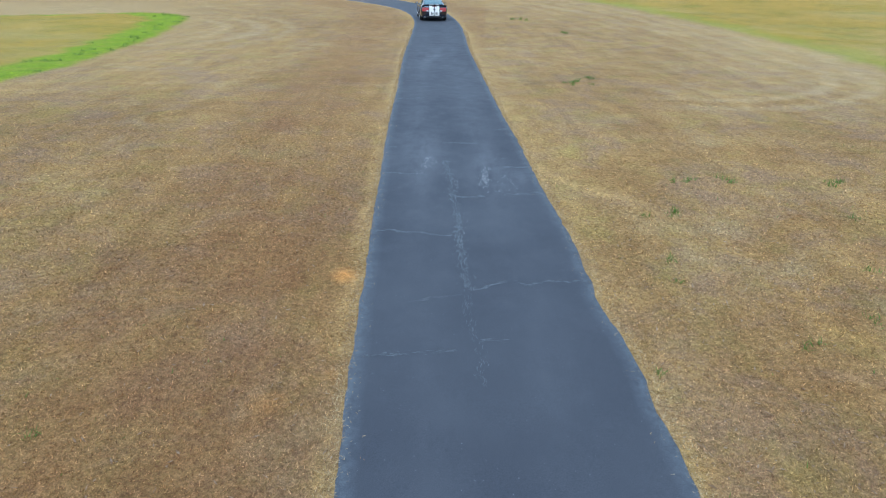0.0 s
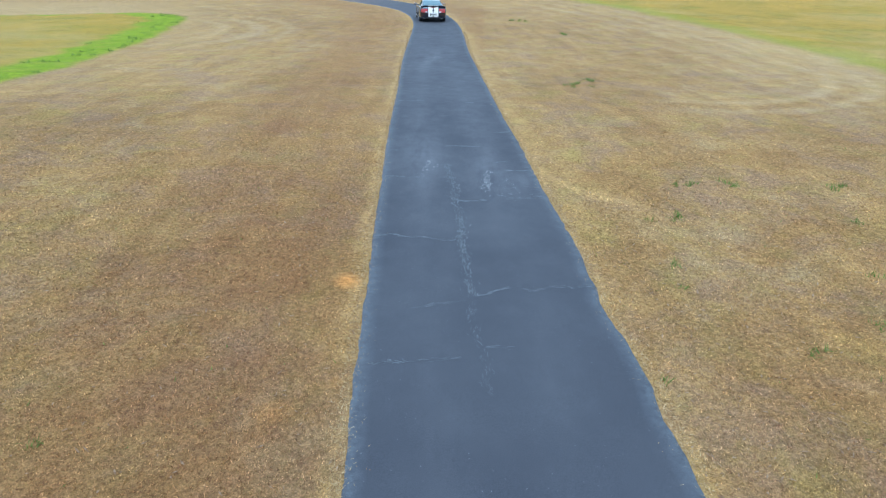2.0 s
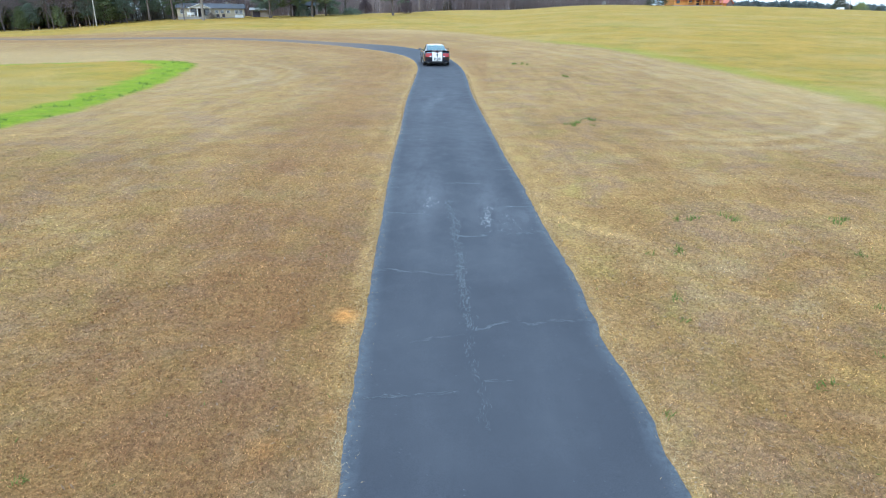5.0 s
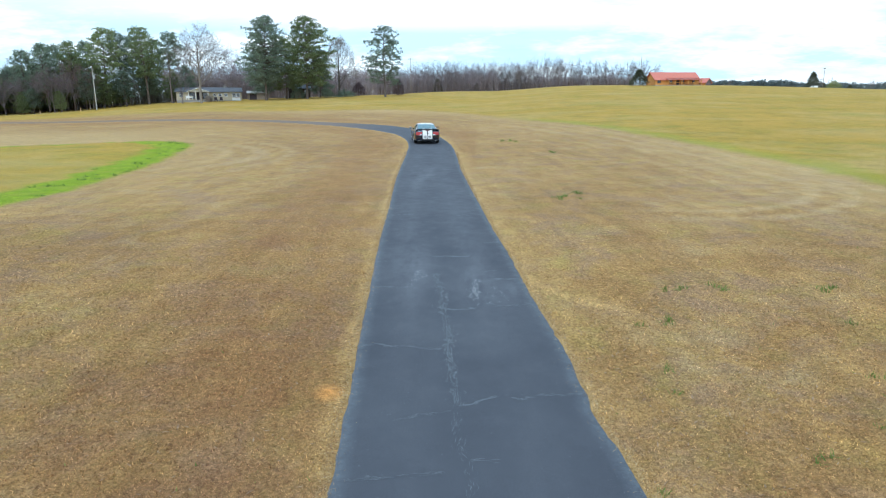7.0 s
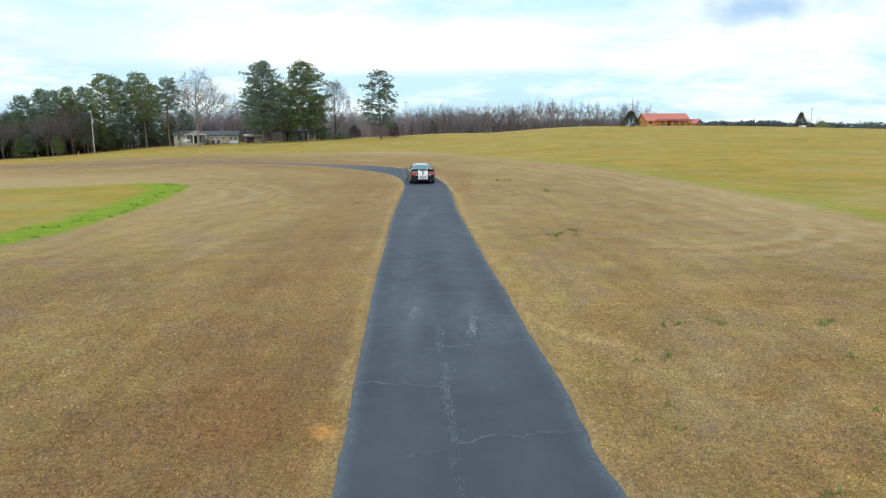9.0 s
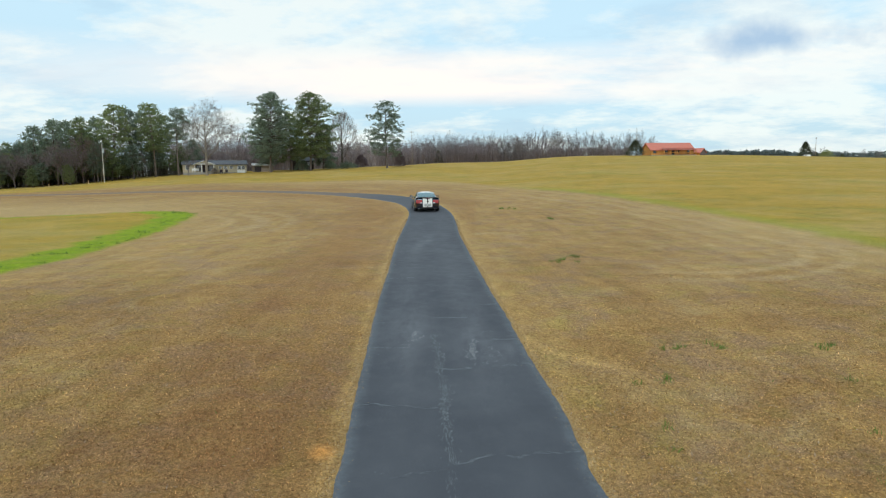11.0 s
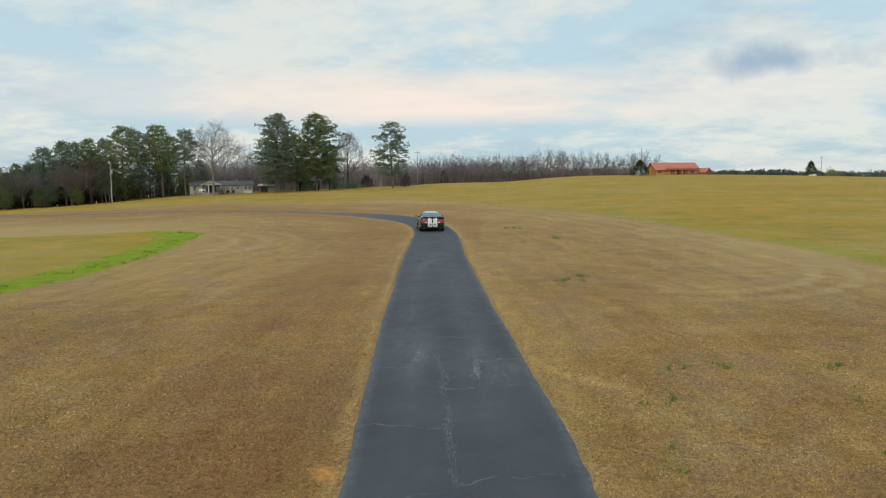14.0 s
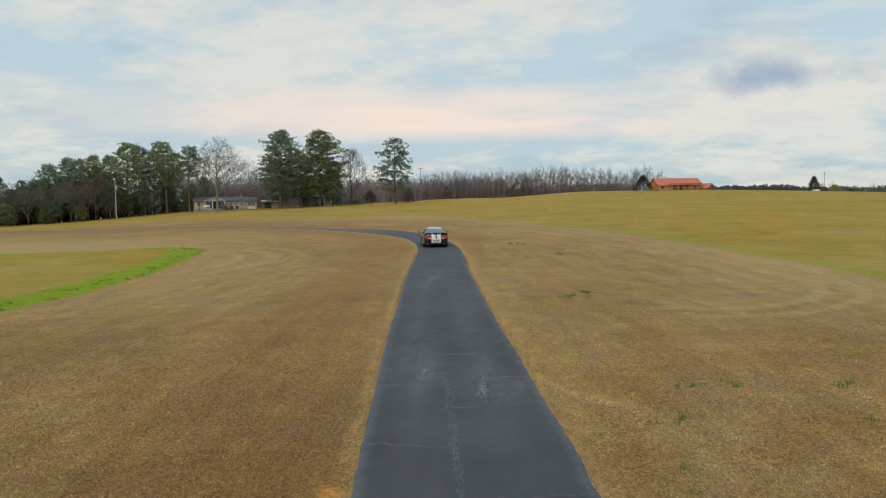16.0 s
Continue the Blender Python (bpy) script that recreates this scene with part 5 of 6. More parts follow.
def gable(x0, x1, y0, y1, z0, rise, over=0.35, thick=0.14, along_x=True):
    """A gable roof with overhanging slabs, its ridge along x or y."""
    bm = bmesh.new()
    if along_x:
        m = (y0 + y1) / 2
        prof = [(y0 - over, z0 - over * rise / (m - y0)), (m, z0 + rise), (y1 + over, z0 - over * rise / (m - y0))]
        ends = [(x0 - over, lambda p: (x0 - over, p[0], p[1])), (x1 + over, lambda p: (x1 + over, p[0], p[1]))]
    else:
        m = (x0 + x1) / 2
        prof = [(x0 - over, z0 - over * rise / (m - x0)), (m, z0 + rise), (x1 + over, z0 - over * rise / (m - x0))]
        ends = [(y0 - over, lambda p: (p[0], y0 - over, p[1])), (y1 + over, lambda p: (p[0], y1 + over, p[1]))]
    loop = prof + [(a, b - thick) for a, b in prof[::-1]]
    A, B = [bm.verts.new(ends[0][1](p)) for p in loop], [bm.verts.new(ends[1][1](p)) for p in loop]
    n = len(loop)
    for i in range(n):
        j = (i + 1) % n
        bm.faces.new((A[i], A[j], B[j], B[i]))
    bm.faces.new(A), bm.faces.new(B[::-1])
    return bm


def gable_walls(x0, x1, y0, y1, z0, z1, rise, along_x=True):
    """Four walls with their gable ends, as one solid."""
    bm = bmesh.new()
    if along_x:
        m = (y0 + y1) / 2
        prof = [(y0, z0), (y0, z1), (m, z1 + rise), (y1, z1), (y1, z0)]
        A, B = [bm.verts.new((x0, *p)) for p in prof], [bm.verts.new((x1, *p)) for p in prof]
    else:
        m = (x0 + x1) / 2
        prof = [(x0, z0), (x0, z1), (m, z1 + rise), (x1, z1), (x1, z0)]
        A, B = [bm.verts.new((p[0], y0, p[1])) for p in prof], [bm.verts.new((p[0], y1, p[1])) for p in prof]
    for i in range(5):
        j = (i + 1) % 5
        bm.faces.new((A[i], A[j], B[j], B[i]))
    bm.faces.new(A), bm.faces.new(B[::-1])
    return bm


def add_window(house, x, z, w, h, y, wall_mat=TRIM):
    """A sash window on the front wall at y."""
    fr = bmesh.new()
    for a in ((x - w / 2 - 0.07, x - w / 2, z - h / 2 - 0.07, z + h / 2 + 0.07), (x + w / 2, x + w / 2 + 0.07, z - h / 2 - 0.07, z + h / 2 + 0.07), (x - w / 2, x + w / 2, z + h / 2, z + h / 2 + 0.07), (x - w / 2, x + w / 2, z - h / 2 - 0.07, z - h / 2), (x - w / 2, x + w / 2, z - 0.02, z + 0.02)):
        box(fr, a[0], a[1], y - 0.06, y + 0.02, a[2], a[3])
    win = part("window", fr, wall_mat, house)
    part("pane", boxed(x - w / 2, x + w / 2, y - 0.025, y + 0.0, z - h / 2, z + h / 2), PANE, win)
    return win


def make_farmhouse():
    h = new("farmhouse")
    part("foundation", boxed(-8.6, 8.6, 0.0, 6.6, -0.9, 0.35), CONCRETE, h)
    part("wall", gable_walls(-8.65, 8.65, -0.03, 6.63, 0.35, 2.75, 1.1), SIDING, h, "cream clapboard walls")
    part("roof", gable(-8.65, 8.65, -0.03, 6.63, 2.78, 1.15), SHINGLE, h, "dark grey shingle roof")
    for x, w, hh in ((-7.4, 0.9, 1.1), (1.4, 0.8, 0.7), (2.8, 0.8, 0.7), (4.4, 0.8, 0.7), (6.6, 0.9, 0.9), (7.7, 0.8, 0.9)):
        add_window(h, x, 1.75, w, hh, -0.05)
    porch = part("porch_floor", boxed(-5.6, -0.1, -2.3, -0.06, -0.9, 0.38), CONCRETE, h)
    part("porch_roof", gable(-5.5, -0.2, -2.3, 0.6, 2.72, 0.95, 0.3, 0.16, False), TRIM, h, "white-edged porch gable")
    part("pediment", boxed(-5.5, -0.2, -2.32, -2.2, 2.55, 2.78), TRIM, h)
    g = bmesh.new()
    g.faces.new([g.verts.new(p) for p in ((-5.4, -2.31, 2.78), (-0.3, -2.31, 2.78), (-2.85, -2.31, 3.48))])
    bmesh.ops.solidify(g, geom=g.faces[:], thickness=0.08)
    part("gable_board", g, TRIM, h)
    for x in (-5.4, -3.55, -2.2, -0.3):
        part("porch_post", boxed(x - 0.11, x + 0.11, -2.28, -2.06, 0.38, 2.56, bevel=0.015), TRIM, h, "white porch post")
    part("front_door", boxed(-3.35, -2.4, -0.12, -0.04, 0.38, 2.42, bevel=0.01), DARK_WOOD, h)
    add_window(h, -4.5, 1.55, 1.3, 1.5, -0.06, DARK_WOOD)
    add_window(h, -1.2, 1.55, 1.3, 1.5, -0.06, DARK_WOOD)
    part("porch_rail", boxed(6.0, 8.2, -1.3, -1.2, 0.2, 1.0, bevel=0.01), TRIM, h, "white rail of a side stoop")
    part("stoop", boxed(5.9, 8.3, -1.35, -0.06, -0.9, 0.25), CONCRETE, h)
    part("chimney", boxed(3.9, 4.6, 3.0, 3.6, 3.0, 4.35, bevel=0.02), CONCRETE, h)
    return tagged(h, "long low cream farmhouse with a white-posted front porch", "house")


def lift(ob, x, y, turn, dz=0.0):
    ob.matrix_basis = pose(x, y, gz(x, y) + dz, 0, 0, turn)
    return ob


FARM = lift(make_farmhouse(), -66.6, 156.7, 23.0)
FARM.matrix_basis = FARM.matrix_basis @ Matrix.Diagonal((0.88, 1.0, 0.88, 1.0))


def make_bench():
    b = new("porch_bench")
    part("seat", boxed(-0.8, 0.8, -0.25, 0.25, 0.38, 0.46, bevel=0.02), TRIM, b)
    part("backrest", boxed(-0.8, 0.8, 0.20, 0.26, 0.46, 0.95, bevel=0.02), TRIM, b)
    for x in (-0.72, 0.72):
        part("leg", boxed(x - 0.05, x + 0.05, -0.22, 0.22, 0.0, 0.38, bevel=0.01), TRIM, b)
    return tagged(b, "white slatted bench on a farmhouse porch", "bench")


bench = make_bench()
_c, _s = math.cos(radians(23)), math.sin(radians(23))
bx, by = -66.9 + _c * -4.3 - _s * -1.6, 156.6 + _s * -4.3 + _c * -1.6
bench.matrix_basis = pose(bx, by, gz(-66.9, 156.6) + 0.38, 0, 0, 23)


def make_carport():
    s = new("carport")
    part("wall", boxed(-2.6, 2.6, 0.0, 3.5, -0.6, 1.75), plain("tan_shed_panel", (0.30, 0.25, 0.20), 0.8), s)
    part("roof", gable(-2.7, 2.7, -0.3, 3.7, 1.75, 0.45, 0.2, 0.12, True), plain("weathered_sheet_roof", (0.44, 0.43, 0.42), 0.6, vary=0.15), s, "pale weathered metal roof")
    # solid dark plate on the wall, painting the shade inside a doorway
    part("opening", boxed(-2.1, -0.4, -0.03, 0.01, -0.2, 1.45), DARK_WOOD, s)
    part("door_panel", boxed(0.5, 1.5, -0.04, 0.01, -0.2, 1.5), TIMBER, s)
    return tagged(s, "small white-roofed shed beside tall pines", "shed")


lift(make_carport(), -57.0, 164.5, 18)


def make_barn():
    s = new("barn")
    part("wall", gable_walls(-2.8, 2.8, 0, 4.5, -0.6, 2.6, 1.0), DARK_WOOD, s)
    part("roof", gable(-2.8, 2.8, 0, 4.5, 2.63, 1.05, 0.3), SHINGLE, s)
    part("door", boxed(-1.2, 0.4, -0.06, 0.0, -0.2, 2.1), TIMBER, s)
    add_window(s, 1.7, 1.6, 0.9, 0.8, -0.02)
    return tagged(s, "dark wooden shed shaded by pines", "shed")


lift(make_barn(), -48.0, 171.0, 15)


def make_red_house():
    h = new("cabin_house")
    part("foundation", boxed(-6.7, 7.2, 0, 7.2, -1.2, 0.15), CONCRETE, h)
    part("wall", gable_walls(-6.75, 7.25, -0.02, 7.2, 0.15, 1.9, 2.1), ORANGE_WOOD, h, "orange log walls")
    part("roof", gable(-6.75, 7.25, -0.02, 7.2, 1.93, 2.15, 0.5), RED_METAL, h, "bright red metal roof")
    pr = bmesh.new()
    v = [pr.verts.new(p) for p in ((-3.6, -2.1, 1.55), (7.4, -2.1, 1.55), (7.4, 0.2, 2.25), (-3.6, 0.2, 2.25))]
    pr.faces.new(v)
    bmesh.ops.solidify(pr, geom=pr.faces[:], thickness=0.1)
    part("porch_roof", pr, RED_METAL, h)
    part("porch_floor", boxed(-3.5, 7.3, -2.0, -0.05, -1.2, 0.12), TIMBER, h)
    for x in (-3.3, -1.2, 0.9, 3.0, 5.1, 7.1):
        part("porch_post", boxed(x - 0.1, x + 0.1, -1.95, -1.75, 0.12, 1.6, bevel=0.01), ORANGE_WOOD, h)
    part("porch_rail", boxed(-3.3, 7.1, -1.9, -1.82, 0.75, 0.86), ORANGE_WOOD, h)
    for x in (-5.6, -1.9, 2.0, 5.6):
        add_window(h, x, 1.15, 0.9, 0.9, -0.04, DARK_WOOD)
    part("front_door", boxed(0.0, 0.9, -0.09, -0.03, 0.15, 1.95), DARK_WOOD, h)
    wing = pose(9.4, 3.4, 0, 0, 0, -48)  # an angled wing with a dark boarded end
    for nm, bm_, mat in (("wing_wall", gable_walls(-3.0, 2.6, -2.4, 2.4, -1.2, 1.0, 1.2, True), ORANGE_WOOD), ("wing_roof", gable(-3.0, 2.6, -2.4, 2.4, 1.03, 1.25, 0.4), RED_METAL),
                         ("wing_end", gable_walls(2.61, 2.70, -2.38, 2.38, -1.2, 0.98, 1.18, True), plain("grey_boarded_end", (0.16, 0.12, 0.12), 0.8))):
        part(nm, bm_, mat, h).matrix_basis = wing
    return tagged(h, "orange log house with a red metal roof on the ridge", "house")


lift(make_red_house(), 61.0, 205.0, 9.0)


def make_cottage():
    h = new("cottage")
    part("wall", gable_walls(-1.6, 1.6, 0, 4, -1.0, 2.2, 1.2, False), plain("dull_white_board", (0.52, 0.51, 0.52), 0.7), h, "dull white gable wall")
    part("roof", gable(-1.6, 1.6, 0, 4, 2.23, 1.25, 0.25, 0.12, False), SHINGLE, h)
    add_window(h, 0.0, 1.1, 0.7, 0.9, -0.02)
    return tagged(h, "small white gabled building behind leafless trees", "house")


COT = lift(make_cottage(), 43.2, 260.0, -8)
COT.scale = (0.45, 0.45, 0.55)


# ---- poles ----
def make_pole(hgt, label, lamp=False, arm=True, name="utility_pole"):
    p = new(name)
    bm = bmesh.new()
    cyl(bm, 0.11, 0.07, hgt + 0.5, pose(0, 0, (hgt - 0.5) / 2), 10)
    part("post", bm, TIMBER if not lamp else plain("pale_pole", (0.48, 0.45, 0.40), 0.8), p)
    if arm:
        part("crossarm", boxed(-0.9, 0.9, -0.06, 0.06, hgt - 0.5, hgt - 0.36, bevel=0.01), TIMBER, p)
        for x in (-0.8, 0.8):
            i = bmesh.new()
            cyl(i, 0.05, 0.04, 0.16, pose(x, 0, hgt - 0.28), 8)
            part("insulator", i, TRIM, p)
    if lamp:
        t = bmesh.new()
        cyl(t, 0.22, 0.22, 0.85, pose(0.32, 0, hgt - 2.3), 14)
        part("transformer", t, STEEL, p, "grey pole transformer")
        a = bmesh.new()
        cyl(a, 0.035, 0.035, 3.4, pose(1.65, 0, hgt - 2.0, 0, 104, 0), 8)
        arm_ = part("lamp_arm", a, STEEL, p)
        part("lamp_head", boxed(3.0, 3.7, -0.16, 0.16, hgt - 2.7, hgt - 2.45, bevel=0.06), STEEL, arm_, "yard lamp head")
        g = bmesh.new()
        cyl(g, 0.05, 0.05, 3.4, pose(-0.75, 0, 1.4, 0, 14, 0), 8)
        part("brace", g, TIMBER, p)
    return tagged(p, label, "utility pole")


lift(make_pole(9.2, "pale wooden pole with a transformer and yard lamp", True, False), -83.3, 136.3, -25)
lift(make_pole(12.2, "tall wooden utility pole beyond a lawn"), -24.1, 228.6, -10)
lift(make_pole(9.0, "bare wooden utility pole beside an orange house", False, False), 52.1, 213.7, 0)
lift(make_pole(7.9, "wooden utility pole on the ridge", False, True), 132.3, 258.1, 40)
for x, y, hh in ((-85.2, 133.5, 0.7), (-92.5, 131.0, 0.55)):
    f = new("field_post")
    part("post", boxed(-0.09, 0.09, -0.09, 0.09, -0.3, hh, bevel=0.02), plain("orange_marker", (0.45, 0.29, 0.15), 0.8), f)
    lift(tagged(f, "short weathered orange marker post at a wood edge", "post"), x, y, 0)


def make_van():
    v = new("van")
    bm = boxed(-1.0, 1.0, -2.6, 1.7, 0.45, 2.1, bevel=0.14)
    part("body", bm, TRIM, v)
    part("cab", boxed(-0.98, 0.98, 1.6, 2.7, 0.45, 1.35, bevel=0.14), TRIM, v)
    part("window", boxed(-1.02, 1.02, 0.4, 1.4, 1.3, 1.9, bevel=0.03), PANE, v)
    for y in (-1.6, 1.7):
        for sg in (-1, 1):
            w = part("wheel", lathe([(-0.1, 0.0), (-0.1, 0.33), (0.1, 0.33), (0.1, 0.0)], 20), RUBBER, v)
            w.matrix_basis = pose(0.92 * sg, y, 0.33)
    return tagged(v, "white van parked on the far ridge", "van")


VAN = lift(make_van(), 131.0, 262.0, 75, 0.0)
VAN.scale = (0.5, 0.5, 0.5)


def make_lawn_chair(label):
    c = new("lawn_chair")
    part("seat", boxed(-0.35, 0.35, -0.3, 0.3, 0.36, 0.43, bevel=0.02), DARK_WOOD, c)
    part("backrest", boxed(-0.35, 0.35, 0.24, 0.30, 0.43, 1.05, bevel=0.02), DARK_WOOD, c)
    for x in (-0.3, 0.3):
        for y in (-0.25, 0.25):
            part("leg", boxed(x - 0.03, x + 0.03, y - 0.03, y + 0.03, -0.1, 0.36), DARK_WOOD, c)
    return tagged(c, label, "chair", "lawn chairs")


ch_ = lift(make_lawn_chair("black lawn chair before a farmhouse"), -63.4, 152.8, 30)
copy_thing(ch_, pose(-62.4, 153.3, gz(-62.4, 153.3), 0, 0, -5))
stand(make_bush(1.3, 1.6, 48, "small rust-brown dead shrub before a farmhouse", TWIG_PALE, 40, 0.3), -65.0, 152.5)


# ---- cracks in the drive ----
from mathutils.bvhtree import BVHTree
_road_tree = BVHTree.FromPolygons(*PLAN["road"])


def road_z(x, y):
    hit = _road_tree.ray_cast(Vector((x, y, 20)), Vector((0, 0, -1)))[0]
    return hit.z if hit else gz(x, y) + 0.03


def splinter(verts, faces, pts, w, rng):
    """A thin jagged strip through the points, pointed at both ends."""
    k = len(verts)
    for i, (x, y) in enumerate(pts):
        ax, ay = pts[max(0, i - 1)]
        bx, by = pts[min(len(pts) - 1, i + 1)]
        n = math.hypot(bx - ax, by - ay) + 1e-9
        h = w * rng.uniform(0.4, 1.2) * (0.25 if i in (0, len(pts) - 1) else 1.0)
        for s in (-h, h):
            qx, qy = x - (by - ay) / n * s, y + (bx - ax) / n * s
            verts.append((qx, qy, road_z(qx, qy) + 0.004))
    faces.extend((k + 2 * i, k + 2 * i + 1, k + 2 * i + 3, k + 2 * i + 2) for i in range(len(pts) - 1))


def make_crack(points, width, seed, spread=0.012, per=16, material=None):
    """A dust-filled crack: broken splinters strewn along a line, spread metres to either side, per a metre."""
    rng = random.Random(seed)
    p = along(points, 0.03) if len(points) > 2 else np.array([np.array(points[0]) * (1 - t) + np.array(points[1]) * t for t in np.linspace(0, 1, max(8, int(math.dist(*points) / 0.03)))])
    verts, faces, off, side = [], [], 0.0, []
    for _ in p:
        off = off * 0.9 + rng.gauss(0, 0.010)
        side.append(off)
    for _ in range(int(len(p) * 0.03 * per)):
        i, n = rng.randrange(len(p) - 2), rng.randrange(3, 6)
        o, strip = rng.gauss(0, spread), []
        for j in range(i, min(len(p) - 1, i + n)):
            d = p[j + 1] - p[j]
            d = d / (np.hypot(*d) + 1e-9)
            o += rng.gauss(0, 0.004)
            a = side[j] + o
            strip.append((p[j][0] - d[1] * a + rng.gauss(0, 0.004), p[j][1] + d[0] * a + rng.gauss(0, 0.004)))
        if len(strip) > 2:
            splinter(verts, faces, strip, width * 0.5 * (1 + 0.09 * max(0.0, strip[0][1] - 8)), rng)
    return mesh_object("crack", settle(verts), faces, material or CRACK, parent=ROAD)


for k, (pts, w, spread, per) in enumerate((
        ([(-2.02, 10.15), (-1.64, 10.24), (-1.25, 10.18), (-0.75, 10.08), (-0.42, 10.06)], 0.010, 0.018, 20), ([(-0.96, 7.66), (-0.6, 7.79), (-0.17, 7.92)], 0.007, 0.016, 16),
        ([(-0.08, 8.04), (0.17, 8.19), (0.32, 8.31), (0.6, 8.37), (0.71, 8.29), (0.91, 8.39), (1.27, 8.5), (1.68, 8.59)], 0.009, 0.014, 18),
        ([(-0.47, 11.36), (-0.36, 10.3), (-0.29, 9.49), (-0.24, 8.86), (-0.15, 8.31), (-0.11, 8.0)], 0.008, 0.036, 36), ([(-0.88, 14.8), (-0.69, 13.4), (-0.58, 12.39), (-0.47, 11.36)], 0.008, 0.045, 22),
        ([(-0.11, 8.0), (-0.08, 7.35), (-0.02, 6.8), (0.03, 6.4), (0.08, 6.05), (0.11, 5.73)], 0.005, 0.030, 13),
        ([(-1.08, 16.47), (-0.62, 16.55), (-0.05, 16.57)], 0.012, 0.020, 18), ([(-0.56, 12.12), (-0.22, 12.15), (0.12, 12.21)], 0.012, 0.018, 24), ([(-2.21, 13.76), (-1.75, 13.68), (-1.17, 13.65)], 0.009, 0.020, 14),
        ([(0.50, 14.41), (0.88, 14.47), (1.22, 14.58)], 0.012, 0.018, 26), ([(0.29, 12.61), (0.69, 12.4), (0.98, 12.51), (1.36, 12.56)], 0.008, 0.04, 16), ([(-1.40, 6.26), (-0.76, 6.35), (-0.2, 6.47)], 0.006, 0.018, 16),
        ([(0.05, 6.69), (0.18, 6.75), (0.44, 6.82)], 0.006, 0.015, 16), ([(-3.19, 22.58), (-2.73, 22.69), (-2.11, 22.82)], 0.012, 0.03, 14), ([(-0.70, 22.59), (-0.02, 22.6)], 0.010, 0.03, 10),
        ([(0.30, 18.2), (0.79, 18.44)], 0.012, 0.03, 16), ([(-2.6, 15.94), (-2.2, 16.0)], 0.010, 0.02, 14), ([(0.25, 15.05), (0.62, 15.2)], 0.009, 0.02, 12))):
    make_crack(pts, w, 60 + k, spread * 1.25, per * 2.6)


def make_crazing(cx, cy, rx, ry, n, size, w, seed):
    """Crazed asphalt: small open rings of pale splits in a worn spot."""
    rng = random.Random(seed)
    verts, faces = [], []
    for _ in range(n):
        x, y, r, a0 = rng.gauss(cx, rx), rng.gauss(cy, ry), size * rng.uniform(0.4, 1.2), rng.uniform(0, 6.28)
        span = rng.randrange(3, 7)
        splinter(verts, faces, [(x + r * rng.uniform(0.6, 1.2) * math.cos(a0 + 0.9 * i), y + 1.7 * r * rng.uniform(0.6, 1.2) * math.sin(a0 + 0.9 * i)) for i in range(span)], w, rng)
    return mesh_object("crazed_patch", settle(verts), faces, CRACK_PALE, parent=ROAD)


for k, spot in enumerate(((0.10, 13.3, 0.05, 0.42, 34, 0.075, 0.006), (0.0, 13.3, 0.06, 0.30, 12, 0.06, 0.005), (-1.30, 14.65, 0.10, 0.26, 16, 0.08, 0.006), (-1.44, 14.1, 0.03, 0.3, 8, 0.05, 0.004),
                          (0.55, 13.0, 0.16, 0.4, 12, 0.06, 0.004), (-0.30, 9.9, 0.03, 0.5, 10, 0.04, 0.0035), (-0.62, 12.9, 0.05, 0.6, 12, 0.05, 0.0035))):
    make_crazing(*spot, 200 + k)


# ---- standing and lying grass near the drive ----
def blade_material():
    q = Mat("dry_blades")
    col = q.mix(1.0, thatch(q), q.ramp(q.island(), [(0.0, (0.48, 0.44, 0.44)), (0.22, (0.90, 0.78, 0.86)), (0.34, (0.80, 0.86, 0.66)), (0.55, (1.10, 1.00, 1.02)), (0.70, (1.14, 1.20, 0.96)), (0.86, (1.65, 1.55, 1.55)), (1.0, (2.7, 2.62, 2.6))]), "MULTIPLY")
    q.set(col, 0.85, 0.0, Specular_IOR_Level=0.2)
    return q.m


BLADES = blade_material()
WEED = foliage("weed_leaf", (0.115, 0.185, 0.040), (0.230, 0.325, 0.075))
LEAF = foliage("fallen_leaf", (0.220, 0.130, 0.070), (0.560, 0.430, 0.290), 0.8)


def scatter(n, x0, x1, y0, y1, rng, keep):
    x, y = rng.uniform(x0, x1, n), rng.uniform(y0, y1, n)
    k = keep(x, y)
    return x[k], y[k]


_le, _re = along(LEFT_EDGE, 0.25), along(RIGHT_EDGE, 0.25)


def off_road(x, y, margin=0.0):
    xl, xr = np.interp(y, _le[:1100, 1], _le[:1100, 0]), np.interp(y, _re[:1100, 1], _re[:1100, 0])
    return np.maximum(xl - x, x - xr) - margin


def tri_mesh(name, P, material, label, zones=False):
    """One mesh of loose triangles from an array (n, 3, 3)."""
    n, c = len(P), P.mean(1)
    P = settle(P.reshape(-1, 3))
    me = bpy.data.meshes.new(name)
    me.vertices.add(n * 3), me.loops.add(n * 3), me.polygons.add(n)
    me.vertices.foreach_set("co", P.reshape(-1).astype(np.float32))
    me.loops.foreach_set("vertex_index", np.arange(n * 3, dtype=np.int32))
    me.polygons.foreach_set("loop_start", np.arange(0, n * 3, 3, dtype=np.int32))
    me.polygons.foreach_set("loop_total", np.full(n, 3, dtype=np.int32))
    me.update(calc_edges=True)
    me.materials.append(material)
    if zones:
        for key in ("field", "green", "pale", "ruddy", "verge", "swath", "clay", "drive"):
            v = np.clip(on_ground(key, c[:, 0], c[:, 1]), 0, 1)
            me.attributes.new(key, "FLOAT", "POINT").data.foreach_set("value", np.repeat(v, 3).astype(np.float32))
    return tagged(new(name, me), label, "grass", kind="stuff")


